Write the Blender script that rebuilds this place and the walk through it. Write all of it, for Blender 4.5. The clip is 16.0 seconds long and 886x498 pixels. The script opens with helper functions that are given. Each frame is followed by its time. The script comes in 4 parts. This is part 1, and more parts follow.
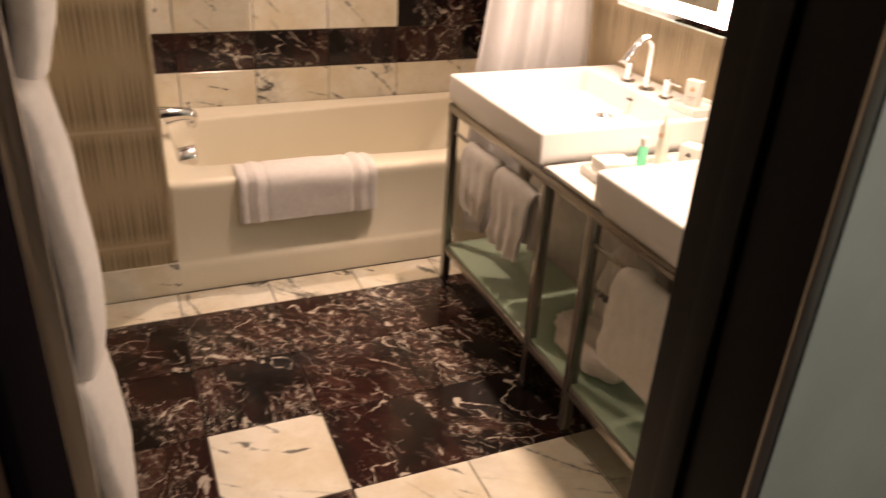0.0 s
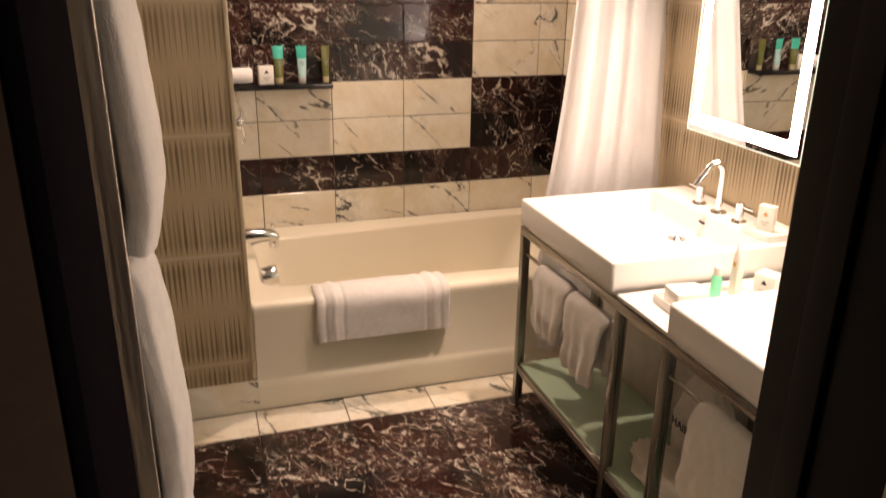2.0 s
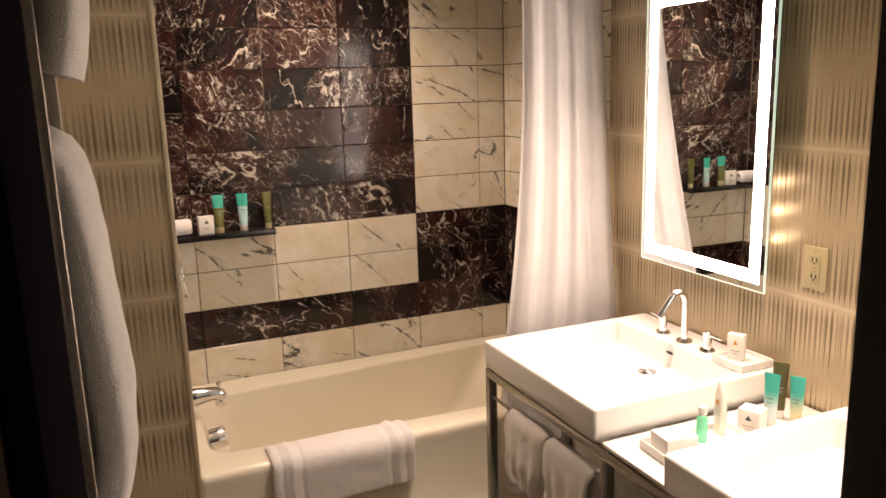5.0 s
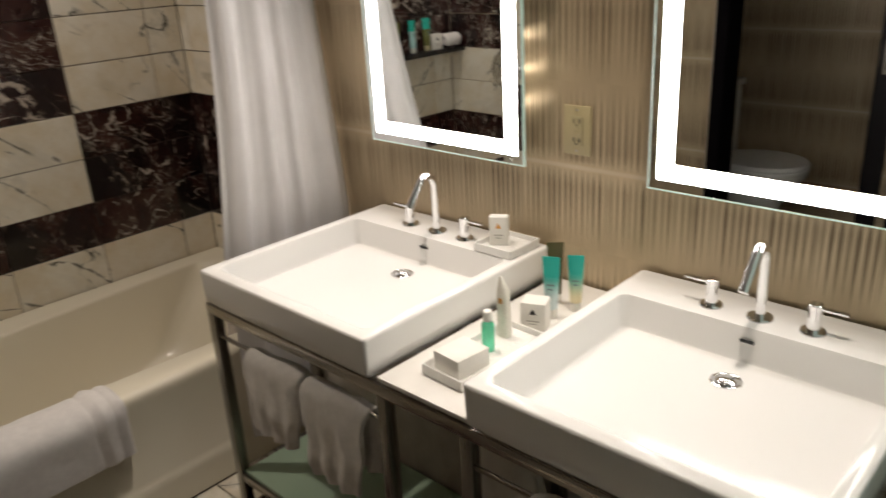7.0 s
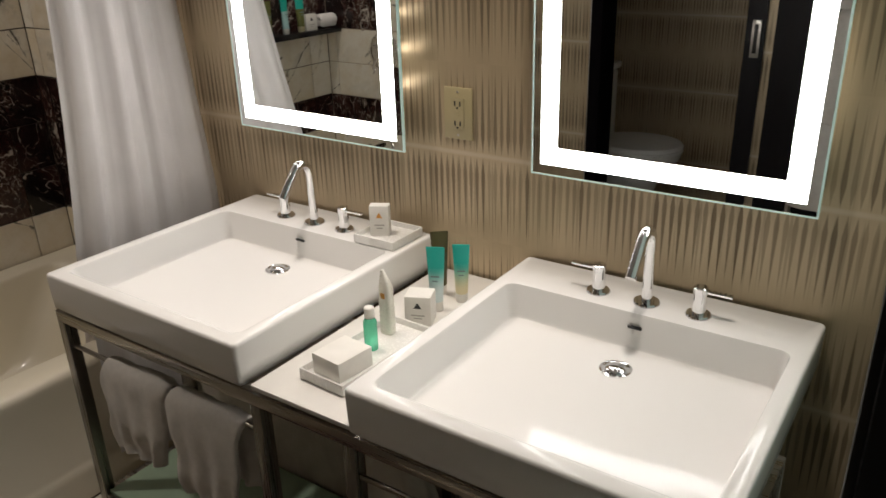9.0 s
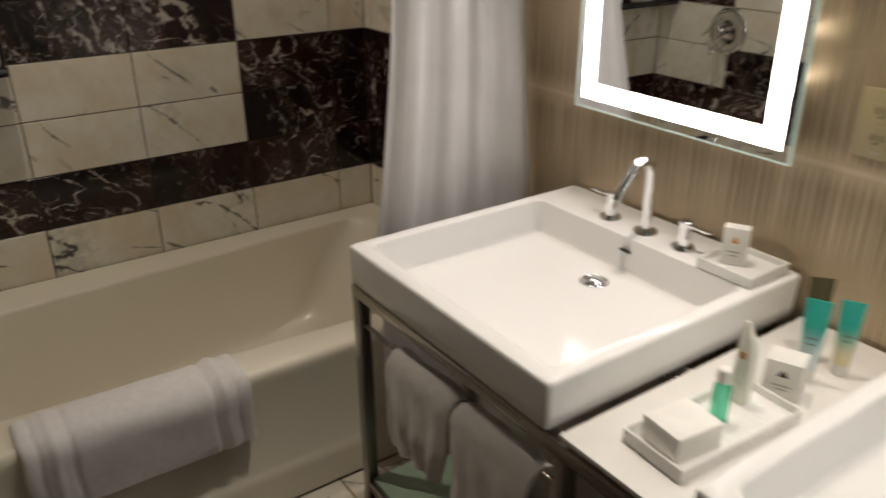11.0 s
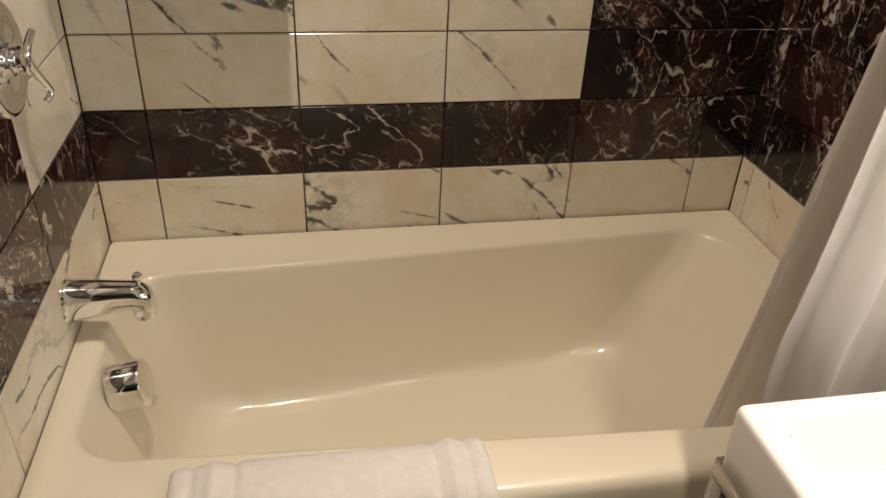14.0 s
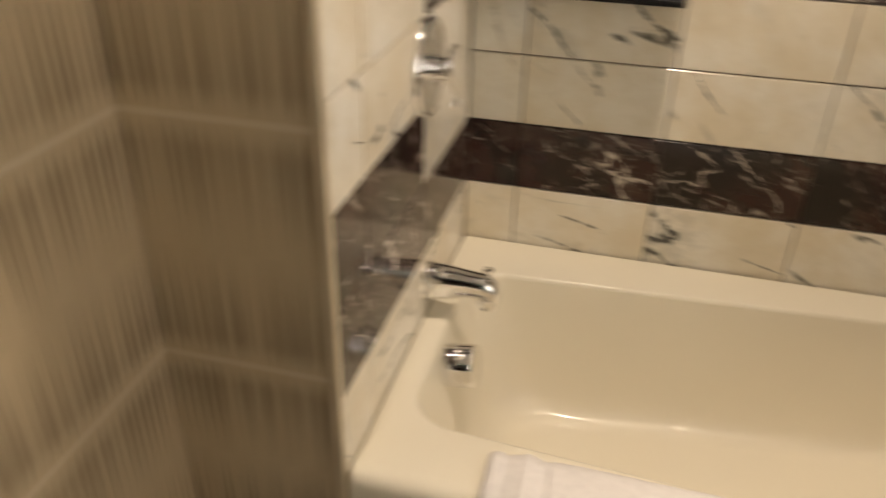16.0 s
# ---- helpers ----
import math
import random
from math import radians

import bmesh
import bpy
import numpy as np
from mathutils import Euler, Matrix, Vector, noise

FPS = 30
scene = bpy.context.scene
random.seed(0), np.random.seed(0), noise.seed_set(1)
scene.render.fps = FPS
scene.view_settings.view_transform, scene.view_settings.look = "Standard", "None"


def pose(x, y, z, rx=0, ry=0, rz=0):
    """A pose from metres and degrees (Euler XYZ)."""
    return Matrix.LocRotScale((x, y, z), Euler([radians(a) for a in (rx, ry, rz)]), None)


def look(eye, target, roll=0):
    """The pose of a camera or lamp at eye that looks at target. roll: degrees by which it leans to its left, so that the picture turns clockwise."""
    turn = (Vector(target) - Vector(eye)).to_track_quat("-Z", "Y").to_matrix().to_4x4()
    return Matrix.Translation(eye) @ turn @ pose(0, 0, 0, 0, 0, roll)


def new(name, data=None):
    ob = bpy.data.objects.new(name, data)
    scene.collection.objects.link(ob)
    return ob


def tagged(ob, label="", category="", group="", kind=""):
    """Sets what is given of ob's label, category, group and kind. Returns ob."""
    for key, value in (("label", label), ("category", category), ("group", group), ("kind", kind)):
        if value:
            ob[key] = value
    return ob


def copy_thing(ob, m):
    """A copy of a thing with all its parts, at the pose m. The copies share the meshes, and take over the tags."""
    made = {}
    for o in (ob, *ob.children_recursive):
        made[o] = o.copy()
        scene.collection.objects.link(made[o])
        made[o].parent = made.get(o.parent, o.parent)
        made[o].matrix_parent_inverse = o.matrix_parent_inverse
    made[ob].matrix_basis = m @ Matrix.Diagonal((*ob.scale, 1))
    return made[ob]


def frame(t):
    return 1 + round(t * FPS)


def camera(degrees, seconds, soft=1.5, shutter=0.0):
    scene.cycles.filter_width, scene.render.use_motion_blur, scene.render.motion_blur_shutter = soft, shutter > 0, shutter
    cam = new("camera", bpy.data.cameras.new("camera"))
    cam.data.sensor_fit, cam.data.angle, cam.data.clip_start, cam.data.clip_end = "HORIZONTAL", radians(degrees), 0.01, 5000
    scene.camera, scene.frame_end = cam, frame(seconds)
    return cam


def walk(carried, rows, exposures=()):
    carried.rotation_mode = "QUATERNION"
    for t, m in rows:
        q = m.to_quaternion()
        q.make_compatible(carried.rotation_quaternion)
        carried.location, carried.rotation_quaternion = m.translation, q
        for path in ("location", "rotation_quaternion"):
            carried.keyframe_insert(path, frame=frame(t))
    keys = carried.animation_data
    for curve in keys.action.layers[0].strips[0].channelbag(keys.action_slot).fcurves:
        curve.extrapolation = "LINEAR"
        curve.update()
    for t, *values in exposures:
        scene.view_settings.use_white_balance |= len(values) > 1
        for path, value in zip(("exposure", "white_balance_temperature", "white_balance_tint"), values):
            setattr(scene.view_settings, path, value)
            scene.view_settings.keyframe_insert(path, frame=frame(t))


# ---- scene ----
cam = camera(59.7, 16.0, 1.5, 0.5)

PATH = [
    (0, (-0.096, -3.325, 1.414), (0.621, -1.696, 0.502), 3.2),
    (0.5, (-0.125, -3.332, 1.406), (0.432, -1.657, 0.466), 2.7),
    (1, (-0.128, -3.337, 1.413), (0.420, -1.652, 0.485), 2.4),
    (1.5, (-0.115, -3.333, 1.457), (0.460, -1.602, 0.636), 2.2),
    (2, (-0.104, -3.325, 1.505), (0.468, -1.537, 0.815), 0.8),
    (2.5, (-0.104, -3.318, 1.533), (0.491, -1.493, 0.970), 0.1),
    (3, (-0.106, -3.309, 1.564), (0.503, -1.462, 1.098), -0.2),
    (5.5, (-0.158, -3.068, 1.582), (0.707, -1.314, 1.165), -2.3),
    (6, (-0.078, -2.92, 1.541), (0.909, -1.256, 1.034), -2.5),
    (6.5, (-0.005, -2.815, 1.509), (1.135, -1.3, 0.874), -3.0),
    (7, (0.026, -2.741, 1.5), (1.368, -1.449, 0.771), -3.3),
    (7.5, (0.053, -2.711, 1.494), (1.523, -1.59, 0.731), -2.7),
    (8, (0.072, -2.702, 1.483), (1.612, -1.693, 0.7), -2.4),
    (10.5, (0.196, -2.568, 1.454), (1.433, -1.209, 0.666), 0.1),
    (11, (0.232, -2.368, 1.429), (1.26, -0.865, 0.602), -0.4),
    (11.5, (0.262, -2.145, 1.388), (1.149, -0.592, 0.493), 1.6),
    (12, (0.348, -1.962, 1.373), (0.935, -0.301, 0.425), 2.0),
    (12.5, (0.424, -1.829, 1.36), (0.835, -0.142, 0.367), 2.4),
    (13, (0.432, -1.714, 1.355), (0.814, -0.023, 0.358), 2.4),
    (13.5, (0.433, -1.634, 1.345), (0.821, 0.045, 0.328), 2.2),
    (14, (0.456, -1.609, 1.336), (0.792, 0.062, 0.29), 2.7),
    (14.5, (0.464, -1.593, 1.337), (0.778, 0.07, 0.27), 2.6),
    (15, (0.46, -1.592, 1.34), (0.749, 0.076, 0.275), 2.4),
    (15.5, (0.414, -1.607, 1.334), (0.556, 0.1, 0.298), 1.8),
    (16, (0.368, -1.664, 1.363), (-0.048, 0.006, 0.345), 1.4),
]
walk(cam, [(t, look(eye, target, roll)) for t, eye, target, roll in PATH],
     [(0, 0.74, 7900, 29), (0.5, 0.72, 7900, 29), (1.5, 0.85, 7800, 28), (3.0, 0.58, 7700, 28), (5.5, 0.61, 7300, 25), (6.0, 0.20, 6800, 18), (6.5, -0.02, 6400, 13), (7.0, -0.34, 6250, 12), (7.5, -0.44, 6150, 12), (8.0, -0.56, 6100, 12), (10.5, -0.68, 6100, 12), (11.0, -0.66, 6200, 12),
      (12.0, -0.25, 6500, 14), (12.5, 0.0, 6600, 14), (13.5, 0.22, 6700, 13), (14.5, 0.31, 6800, 14), (15.5, 0.41, 6900, 14), (16.0, 0.50, 7000, 14)])

# ---- world and lights ----
world = bpy.data.worlds.new("world")
scene.world = world
world.use_nodes = True
world.node_tree.nodes["Background"].inputs["Color"].default_value = (0.30, 0.36, 0.42, 1)
world.node_tree.nodes["Background"].inputs["Strength"].default_value = 0.02

STRIP = 17.0        # glow of the lit mirror strips
BACK = 12.0         # glow of the mirrors' back lights


def spot(name, place, target, watts, colour, cone, blend, size):
    lamp = bpy.data.lights.new(name, "SPOT")
    lamp.energy, lamp.color, lamp.spot_size, lamp.spot_blend, lamp.shadow_soft_size = watts, colour, radians(cone), blend, size
    ob = new(name, lamp)
    ob.matrix_world = look(place, target)
    return tagged(ob, kind="structure")


WARM = (1.0, 0.86, 0.70)
CEIL = 2.42
spot("downlight_tub", (0.47, -0.47, CEIL - 0.03), (0.72, -0.20, 0), 55, WARM, 112, 0.9, 0.035)
spot("downlight_sink", (1.15, -1.38, CEIL - 0.03), (1.15, -1.40, 0), 70, WARM, 72, 0.9, 0.04)
spot("downlight_sink", (1.15, -2.25, CEIL - 0.03), (1.15, -2.23, 0), 70, WARM, 72, 0.9, 0.04)
# added lamp, itself unseen, that brightens the hall walls and the entry
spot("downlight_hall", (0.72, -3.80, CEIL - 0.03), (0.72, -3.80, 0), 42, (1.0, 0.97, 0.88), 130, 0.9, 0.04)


# ---- materials ----
def material(name, colour=(0.5, 0.5, 0.5), rough=0.5, metal=0.0, spec=0.5):
    m = bpy.data.materials.new(name)
    m.use_nodes = True
    b = m.node_tree.nodes["Principled BSDF"]
    b.inputs["Base Color"].default_value = (*colour, 1)
    b.inputs["Roughness"].default_value = rough
    b.inputs["Metallic"].default_value = metal
    b.inputs["Specular IOR Level"].default_value = spec
    return m, m.node_tree, b


def node(nt, kind, props=(), **values):
    n = nt.nodes.new(kind)
    for key, value in dict(props).items():
        setattr(n, key, value)
    for key, value in values.items():
        socket = n.inputs[int(key[1:])] if key[0] == "i" and key[1:].isdigit() else n.inputs[key.replace("_", " ")]
        if isinstance(value, bpy.types.NodeSocket):
            nt.links.new(value, socket)
        else:
            socket.default_value = value
    return n


def calc(nt, op, a, b=0.0, c=0.0):
    return node(nt, "ShaderNodeMath", {"operation": op}, i0=a, i1=b, i2=c).outputs[0]


def blend(nt, factor, a, b):
    n = node(nt, "ShaderNodeMix", {"data_type": "RGBA"}, i0=factor, i6=a, i7=b)
    return n.outputs[2]


def span(nt, value, lo, hi, to_lo=0.0, to_hi=1.0):
    return node(nt, "ShaderNodeMapRange", {"interpolation_type": "SMOOTHSTEP"}, i0=value, i1=lo, i2=hi, i3=to_lo, i4=to_hi).outputs[0]


def grain(nt, vector, scale, detail=3.0, rough=0.55, distort=0.0):
    return node(nt, "ShaderNodeTexNoise", (), Vector=vector, Scale=scale, Detail=detail, Roughness=rough, Distortion=distort).outputs[0]


def place_of(nt, shuffle=True):
    """World position, shifted by a random amount for each piece."""
    p = node(nt, "ShaderNodeNewGeometry").outputs["Position"]
    if not shuffle:
        return p
    r = node(nt, "ShaderNodeObjectInfo").outputs["Random"]
    off = node(nt, "ShaderNodeCombineXYZ", (), i0=calc(nt, "MULTIPLY", r, 41.0), i1=calc(nt, "MULTIPLY", r, 17.0), i2=calc(nt, "MULTIPLY", r, 29.0)).outputs[0]
    moved = node(nt, "ShaderNodeVectorMath", {"operation": "ADD"}, i0=p, i1=off).outputs[0]
    return node(nt, "ShaderNodeVectorRotate", {"rotation_type": "AXIS_ANGLE"}, Vector=moved, Axis=(0.5, 0.7, 0.5), Angle=calc(nt, "MULTIPLY", r, 9.0)).outputs[0]


def relief(nt, b, height, strength, distance=0.002):
    nt.links.new(node(nt, "ShaderNodeBump", (), Strength=strength, Distance=distance, Height=height).outputs[0], b.inputs["Normal"])


def warped(nt, p, scale, amount):
    n = node(nt, "ShaderNodeTexNoise", (), Vector=p, Scale=scale, Detail=4.0).outputs["Color"]
    c = node(nt, "ShaderNodeVectorMath", {"operation": "SUBTRACT"}, i0=n, i1=(0.5, 0.5, 0.5)).outputs[0]
    s = node(nt, "ShaderNodeVectorMath", {"operation": "SCALE"}, i0=c, Scale=amount).outputs[0]
    return node(nt, "ShaderNodeVectorMath", {"operation": "ADD"}, i0=p, i1=s).outputs[0]


def slab_of(nt, turn, spread, stretch):
    """A piece's own plane, shifted and turned at random for each piece and drawn out along one direction."""
    at = node(nt, "ShaderNodeTexCoord").outputs["Object"]
    r = node(nt, "ShaderNodeObjectInfo").outputs["Random"]
    off = node(nt, "ShaderNodeCombineXYZ", (), i0=calc(nt, "MULTIPLY", r, 37.0), i1=calc(nt, "MULTIPLY", r, 19.0), i2=calc(nt, "MULTIPLY", r, 53.0)).outputs[0]
    angle = calc(nt, "ADD", calc(nt, "MULTIPLY", calc(nt, "FRACT", calc(nt, "MULTIPLY", r, 7.31)), spread), turn)
    turned = node(nt, "ShaderNodeVectorRotate", {"rotation_type": "Y_AXIS"}, Vector=at, Angle=angle).outputs[0]
    drawn = node(nt, "ShaderNodeVectorMath", {"operation": "MULTIPLY"}, i0=turned, i1=(1.0, 1.0, stretch)).outputs[0]
    return node(nt, "ShaderNodeVectorMath", {"operation": "ADD"}, i0=drawn, i1=off).outputs[0], r


def white_marble():
    """Cream marble with yellowed clouds and sharp dark slanting veins with grey halos, some long, most short ticks."""
    m, nt, b = material("white_marble", rough=0.18)
    q, r = slab_of(nt, 0.55, 0.9, 0.26)
    p = place_of(nt)
    cloud = grain(nt, p, 5.0, 5, 0.62)
    base = blend(nt, span(nt, cloud, 0.34, 0.68), (0.84, 0.81, 0.73, 1), (0.73, 0.65, 0.50, 1))
    tint = calc(nt, "MULTIPLY", calc(nt, "FRACT", calc(nt, "MULTIPLY", r, 13.7)), 0.20)
    base = blend(nt, tint, base, (0.70, 0.60, 0.43, 1))
    mottle = grain(nt, p, 24, 4, 0.6)
    base = blend(nt, span(nt, mottle, 0.46, 0.70, 0.0, 0.22), base, (0.60, 0.52, 0.37, 1))
    fine = grain(nt, p, 90, 3, 0.65)
    base = blend(nt, span(nt, fine, 0.44, 0.74, 0.0, 0.12), base, (0.52, 0.46, 0.34, 1))
    bent = warped(nt, warped(nt, q, 7.0, 0.05), 34.0, 0.012)
    drift = grain(nt, bent, 8.0, 4, 0.6)
    base = blend(nt, span(nt, drift, 0.54, 0.72, 0.0, 0.40), base, (0.54, 0.52, 0.46, 1))

    def veins(scale, level, width, patch_scale, lo, hi, move):
        at = node(nt, "ShaderNodeVectorMath", {"operation": "ADD"}, i0=bent, i1=move).outputs[0]
        d = calc(nt, "ABSOLUTE", calc(nt, "SUBTRACT", grain(nt, at, scale, 1.0, 0.4), level))
        w = calc(nt, "MULTIPLY", span(nt, grain(nt, p, 34, 3, 0.7), 0.36, 0.66, 0.1, 1.8), width)
        patch = span(nt, grain(nt, at, patch_scale, 2), lo, hi)
        return calc(nt, "MULTIPLY", calc(nt, "SUBTRACT", 1.0, span(nt, calc(nt, "DIVIDE", d, w), 0.15, 1.0)), patch)

    base = blend(nt, calc(nt, "MULTIPLY", veins(4.2, 0.5, 0.038, 5.0, 0.48, 0.62, (0, 0, 0)), 0.36), base, (0.38, 0.37, 0.32, 1))
    base = blend(nt, calc(nt, "MULTIPLY", veins(4.2, 0.5, 0.0065, 5.0, 0.47, 0.56, (0, 0, 0)), 0.92), base, (0.055, 0.054, 0.05, 1))
    base = blend(nt, calc(nt, "MULTIPLY", veins(9.0, 0.5, 0.017, 13.0, 0.55, 0.61, (5, 2, 9)), 0.85), base, (0.06, 0.058, 0.05, 1))
    base = blend(nt, calc(nt, "MULTIPLY", veins(6.0, 0.47, 0.016, 7.0, 0.54, 0.64, (2, 7, 4)), 0.45), base, (0.30, 0.27, 0.20, 1))
    nt.links.new(base, b.inputs["Base Color"])
    nt.links.new(span(nt, fine, 0.3, 0.7, 0.14, 0.26), b.inputs["Roughness"])
    relief(nt, b, cloud, 0.05, 0.001)
    return m


def dark_marble():
    """Burgundy-black breccia: dark lens-shaped shards, brown milky clouds, ragged white veins that run one way."""
    m, nt, b = material("dark_marble", rough=0.12)
    q, r = slab_of(nt, -0.4, 1.6, 0.55)
    p = place_of(nt)
    cloud = grain(nt, q, 7.0, 4, 0.6)
    red = calc(nt, "ADD", cloud, calc(nt, "MULTIPLY", calc(nt, "SUBTRACT", calc(nt, "FRACT", calc(nt, "MULTIPLY", r, 5.3)), 0.5), 0.16))
    base = blend(nt, span(nt, red, 0.40, 0.60), (0.0075, 0.0048, 0.0050, 1), (0.030, 0.0100, 0.0085, 1))
    speck = grain(nt, p, 120, 3)
    base = blend(nt, span(nt, speck, 0.56, 0.8, 0.0, 0.25), base, (0.09, 0.04, 0.03, 1))
    bent = warped(nt, warped(nt, warped(nt, q, 4.0, 0.10), 14.0, 0.040), 55.0, 0.012)
    nest = grain(nt, warped(nt, q, 7.0, 0.07), 5.2, 3, 0.6)
    broken = span(nt, grain(nt, p, 38, 4, 0.7), 0.38, 0.60, 0.0, 1.0)

    # shards: whole cells of a fine breccia, each with its own tone
    cell = node(nt, "ShaderNodeTexVoronoi", (), Vector=bent, Scale=24.0)
    tone = node(nt, "ShaderNodeSeparateColor", (), i0=cell.outputs["Color"]).outputs[0]
    base = blend(nt, calc(nt, "MULTIPLY", span(nt, tone, 0.25, 0.9, 0.0, 0.5), span(nt, nest, 0.42, 0.60)), base, (0.070, 0.030, 0.024, 1))

    def fractures(scale, width, patch, move, field):
        """Lines about twice width (metres) across, swelling where the patch is strong."""
        at = node(nt, "ShaderNodeVectorMath", {"operation": "ADD"}, i0=field, i1=move).outputs[0]
        edge = node(nt, "ShaderNodeTexVoronoi", {"feature": "DISTANCE_TO_EDGE"}, Vector=at, Scale=scale).outputs["Distance"]
        swell = span(nt, grain(nt, at, scale * 1.6, 3, 0.6), 0.38, 0.66, 0.05, 2.1)
        w = calc(nt, "MULTIPLY", swell, width * scale)
        line = calc(nt, "SUBTRACT", 1.0, span(nt, calc(nt, "DIVIDE", edge, w), 0.3, 1.0))
        return calc(nt, "MULTIPLY", line, patch)

    def ridges(scale, level, width, lo, hi, move):
        """Ragged drawn-out veins along the level lines of a noise."""
        at = node(nt, "ShaderNodeVectorMath", {"operation": "ADD"}, i0=bent, i1=move).outputs[0]
        d = calc(nt, "ABSOLUTE", calc(nt, "SUBTRACT", grain(nt, at, scale, 2.0, 0.5), level))
        w = calc(nt, "MULTIPLY", span(nt, grain(nt, p, 30, 3, 0.7), 0.36, 0.68, 0.08, 1.9), width)
        line = calc(nt, "SUBTRACT", 1.0, span(nt, calc(nt, "DIVIDE", d, w), 0.2, 1.0))
        return calc(nt, "MULTIPLY", line, span(nt, grain(nt, at, scale * 1.1, 2), lo, hi))

    haze = calc(nt, "MULTIPLY", span(nt, nest, 0.44, 0.62), span(nt, grain(nt, bent, 60, 5, 0.75), 0.44, 0.66, 0.0, 0.34))
    base = blend(nt, haze, base, (0.14, 0.088, 0.066, 1))
    lace = calc(nt, "MULTIPLY", fractures(40.0, 0.0010, span(nt, nest, 0.46, 0.58), (8, 5, 2), bent), span(nt, broken, 0.0, 1.0, 0.05, 0.60))
    base = blend(nt, lace, base, (0.46, 0.39, 0.33, 1))
    shards = calc(nt, "MULTIPLY", fractures(17.0, 0.0011, span(nt, nest, 0.40, 0.54), (3, 1, 7), bent), span(nt, broken, 0.0, 1.0, 0.0, 0.80))
    base = blend(nt, shards, base, (0.50, 0.44, 0.38, 1))
    base = blend(nt, calc(nt, "MULTIPLY", ridges(6.5, 0.5, 0.0100, 0.45, 0.55, (1, 4, 2)), 0.85), base, (0.54, 0.48, 0.41, 1))
    base = blend(nt, calc(nt, "MULTIPLY", ridges(15.0, 0.48, 0.011, 0.50, 0.58, (6, 2, 5)), 0.55), base, (0.46, 0.40, 0.34, 1))
    clump = calc(nt, "MULTIPLY", span(nt, grain(nt, bent, 28, 6, 0.8), 0.55, 0.61), span(nt, nest, 0.55, 0.64))
    base = blend(nt, calc(nt, "MULTIPLY", clump, 0.75), base, (0.66, 0.60, 0.52, 1))
    nt.links.new(base, b.inputs["Base Color"])
    nt.links.new(span(nt, speck, 0.3, 0.7, 0.09, 0.19), b.inputs["Roughness"])
    relief(nt, b, cloud, 0.05, 0.001)
    return m


def wallpaper():
    """Tan metallic paper: rows of dark spindles 16 mm apart, blunt at a pale seam and pointed at a plain band, 0.4 m from seam to seam."""
    m, nt, b = material("striped_wallpaper", rough=0.42)
    p = place_of(nt, False)
    s = node(nt, "ShaderNodeSeparateXYZ", (), i0=p)
    u = calc(nt, "ADD", s.outputs[0], s.outputs[1])
    z = s.outputs[2]
    row = calc(nt, "FLOOR", calc(nt, "DIVIDE", calc(nt, "ADD", z, 1.202), 0.2))
    whole = calc(nt, "FRACT", calc(nt, "DIVIDE", calc(nt, "ADD", z, 1.202), 0.4))  # 0.5 on the seam at z 0.998
    near = calc(nt, "MULTIPLY", calc(nt, "ABSOLUTE", calc(nt, "SUBTRACT", whole, 0.5)), 2.0)  # 0 seam, 1 plain band

    def spindles(period, shift, fullest, tip, blunt):
        """Share of dark across one set of stripes, each with its own tone and length."""
        at = calc(nt, "ADD", calc(nt, "DIVIDE", u, period), shift)
        cell = node(nt, "ShaderNodeTexWhiteNoise", {"noise_dimensions": "2D"}, Vector=node(nt, "ShaderNodeCombineXYZ", (), i0=calc(nt, "FLOOR", at), i1=row).outputs[0]).outputs["Value"]
        across = calc(nt, "MULTIPLY", calc(nt, "ABSOLUTE", calc(nt, "SUBTRACT", calc(nt, "FRACT", at), 0.5)), 2.0)
        reach = calc(nt, "ADD", tip, calc(nt, "MULTIPLY", cell, 0.10))
        point = calc(nt, "DIVIDE", calc(nt, "SUBTRACT", reach, near), 0.70)
        foot = calc(nt, "DIVIDE", calc(nt, "SUBTRACT", near, 0.015), blunt)
        width = calc(nt, "MULTIPLY", calc(nt, "MINIMUM", calc(nt, "MINIMUM", point, foot), 1.0), fullest)
        inside = span(nt, calc(nt, "SUBTRACT", width, across), -0.06, 0.14)
        return calc(nt, "MULTIPLY", inside, span(nt, cell, 0.0, 1.0, 0.45, 1.0))

    dark = spindles(0.0160, 0.0, 0.62, 0.90, 0.20)
    thin = spindles(0.0231, 0.37, 0.36, 0.94, 0.26)
    slow = grain(nt, node(nt, "ShaderNodeCombineXYZ", (), i0=u, i1=row).outputs[0], 16, 2, 0.6)
    thread = grain(nt, node(nt, "ShaderNodeCombineXYZ", (), i0=u).outputs[0], 700, 1)
    base = blend(nt, span(nt, slow, 0.35, 0.65, 0.0, 0.45), (0.58, 0.47, 0.315, 1), (0.46, 0.365, 0.235, 1))
    base = blend(nt, span(nt, thread, 0.3, 0.7, 0.0, 0.12), base, (0.26, 0.20, 0.13, 1))
    base = blend(nt, calc(nt, "MULTIPLY", thin, 0.50), base, (0.24, 0.185, 0.12, 1))
    base = blend(nt, calc(nt, "MULTIPLY", dark, 0.86), base, (0.165, 0.122, 0.076, 1))
    seam = span(nt, near, 0.0, 0.045, 0.80, 0.0)
    base = blend(nt, seam, base, (0.64, 0.56, 0.43, 1))
    wear = grain(nt, p, 2.2, 3)
    base = blend(nt, span(nt, wear, 0.3, 0.8, 0.0, 0.12), base, (0.25, 0.20, 0.13, 1))
    nt.links.new(base, b.inputs["Base Color"])
    nt.links.new(span(nt, dark, 0.0, 1.0, 0.36, 0.55), b.inputs["Roughness"])
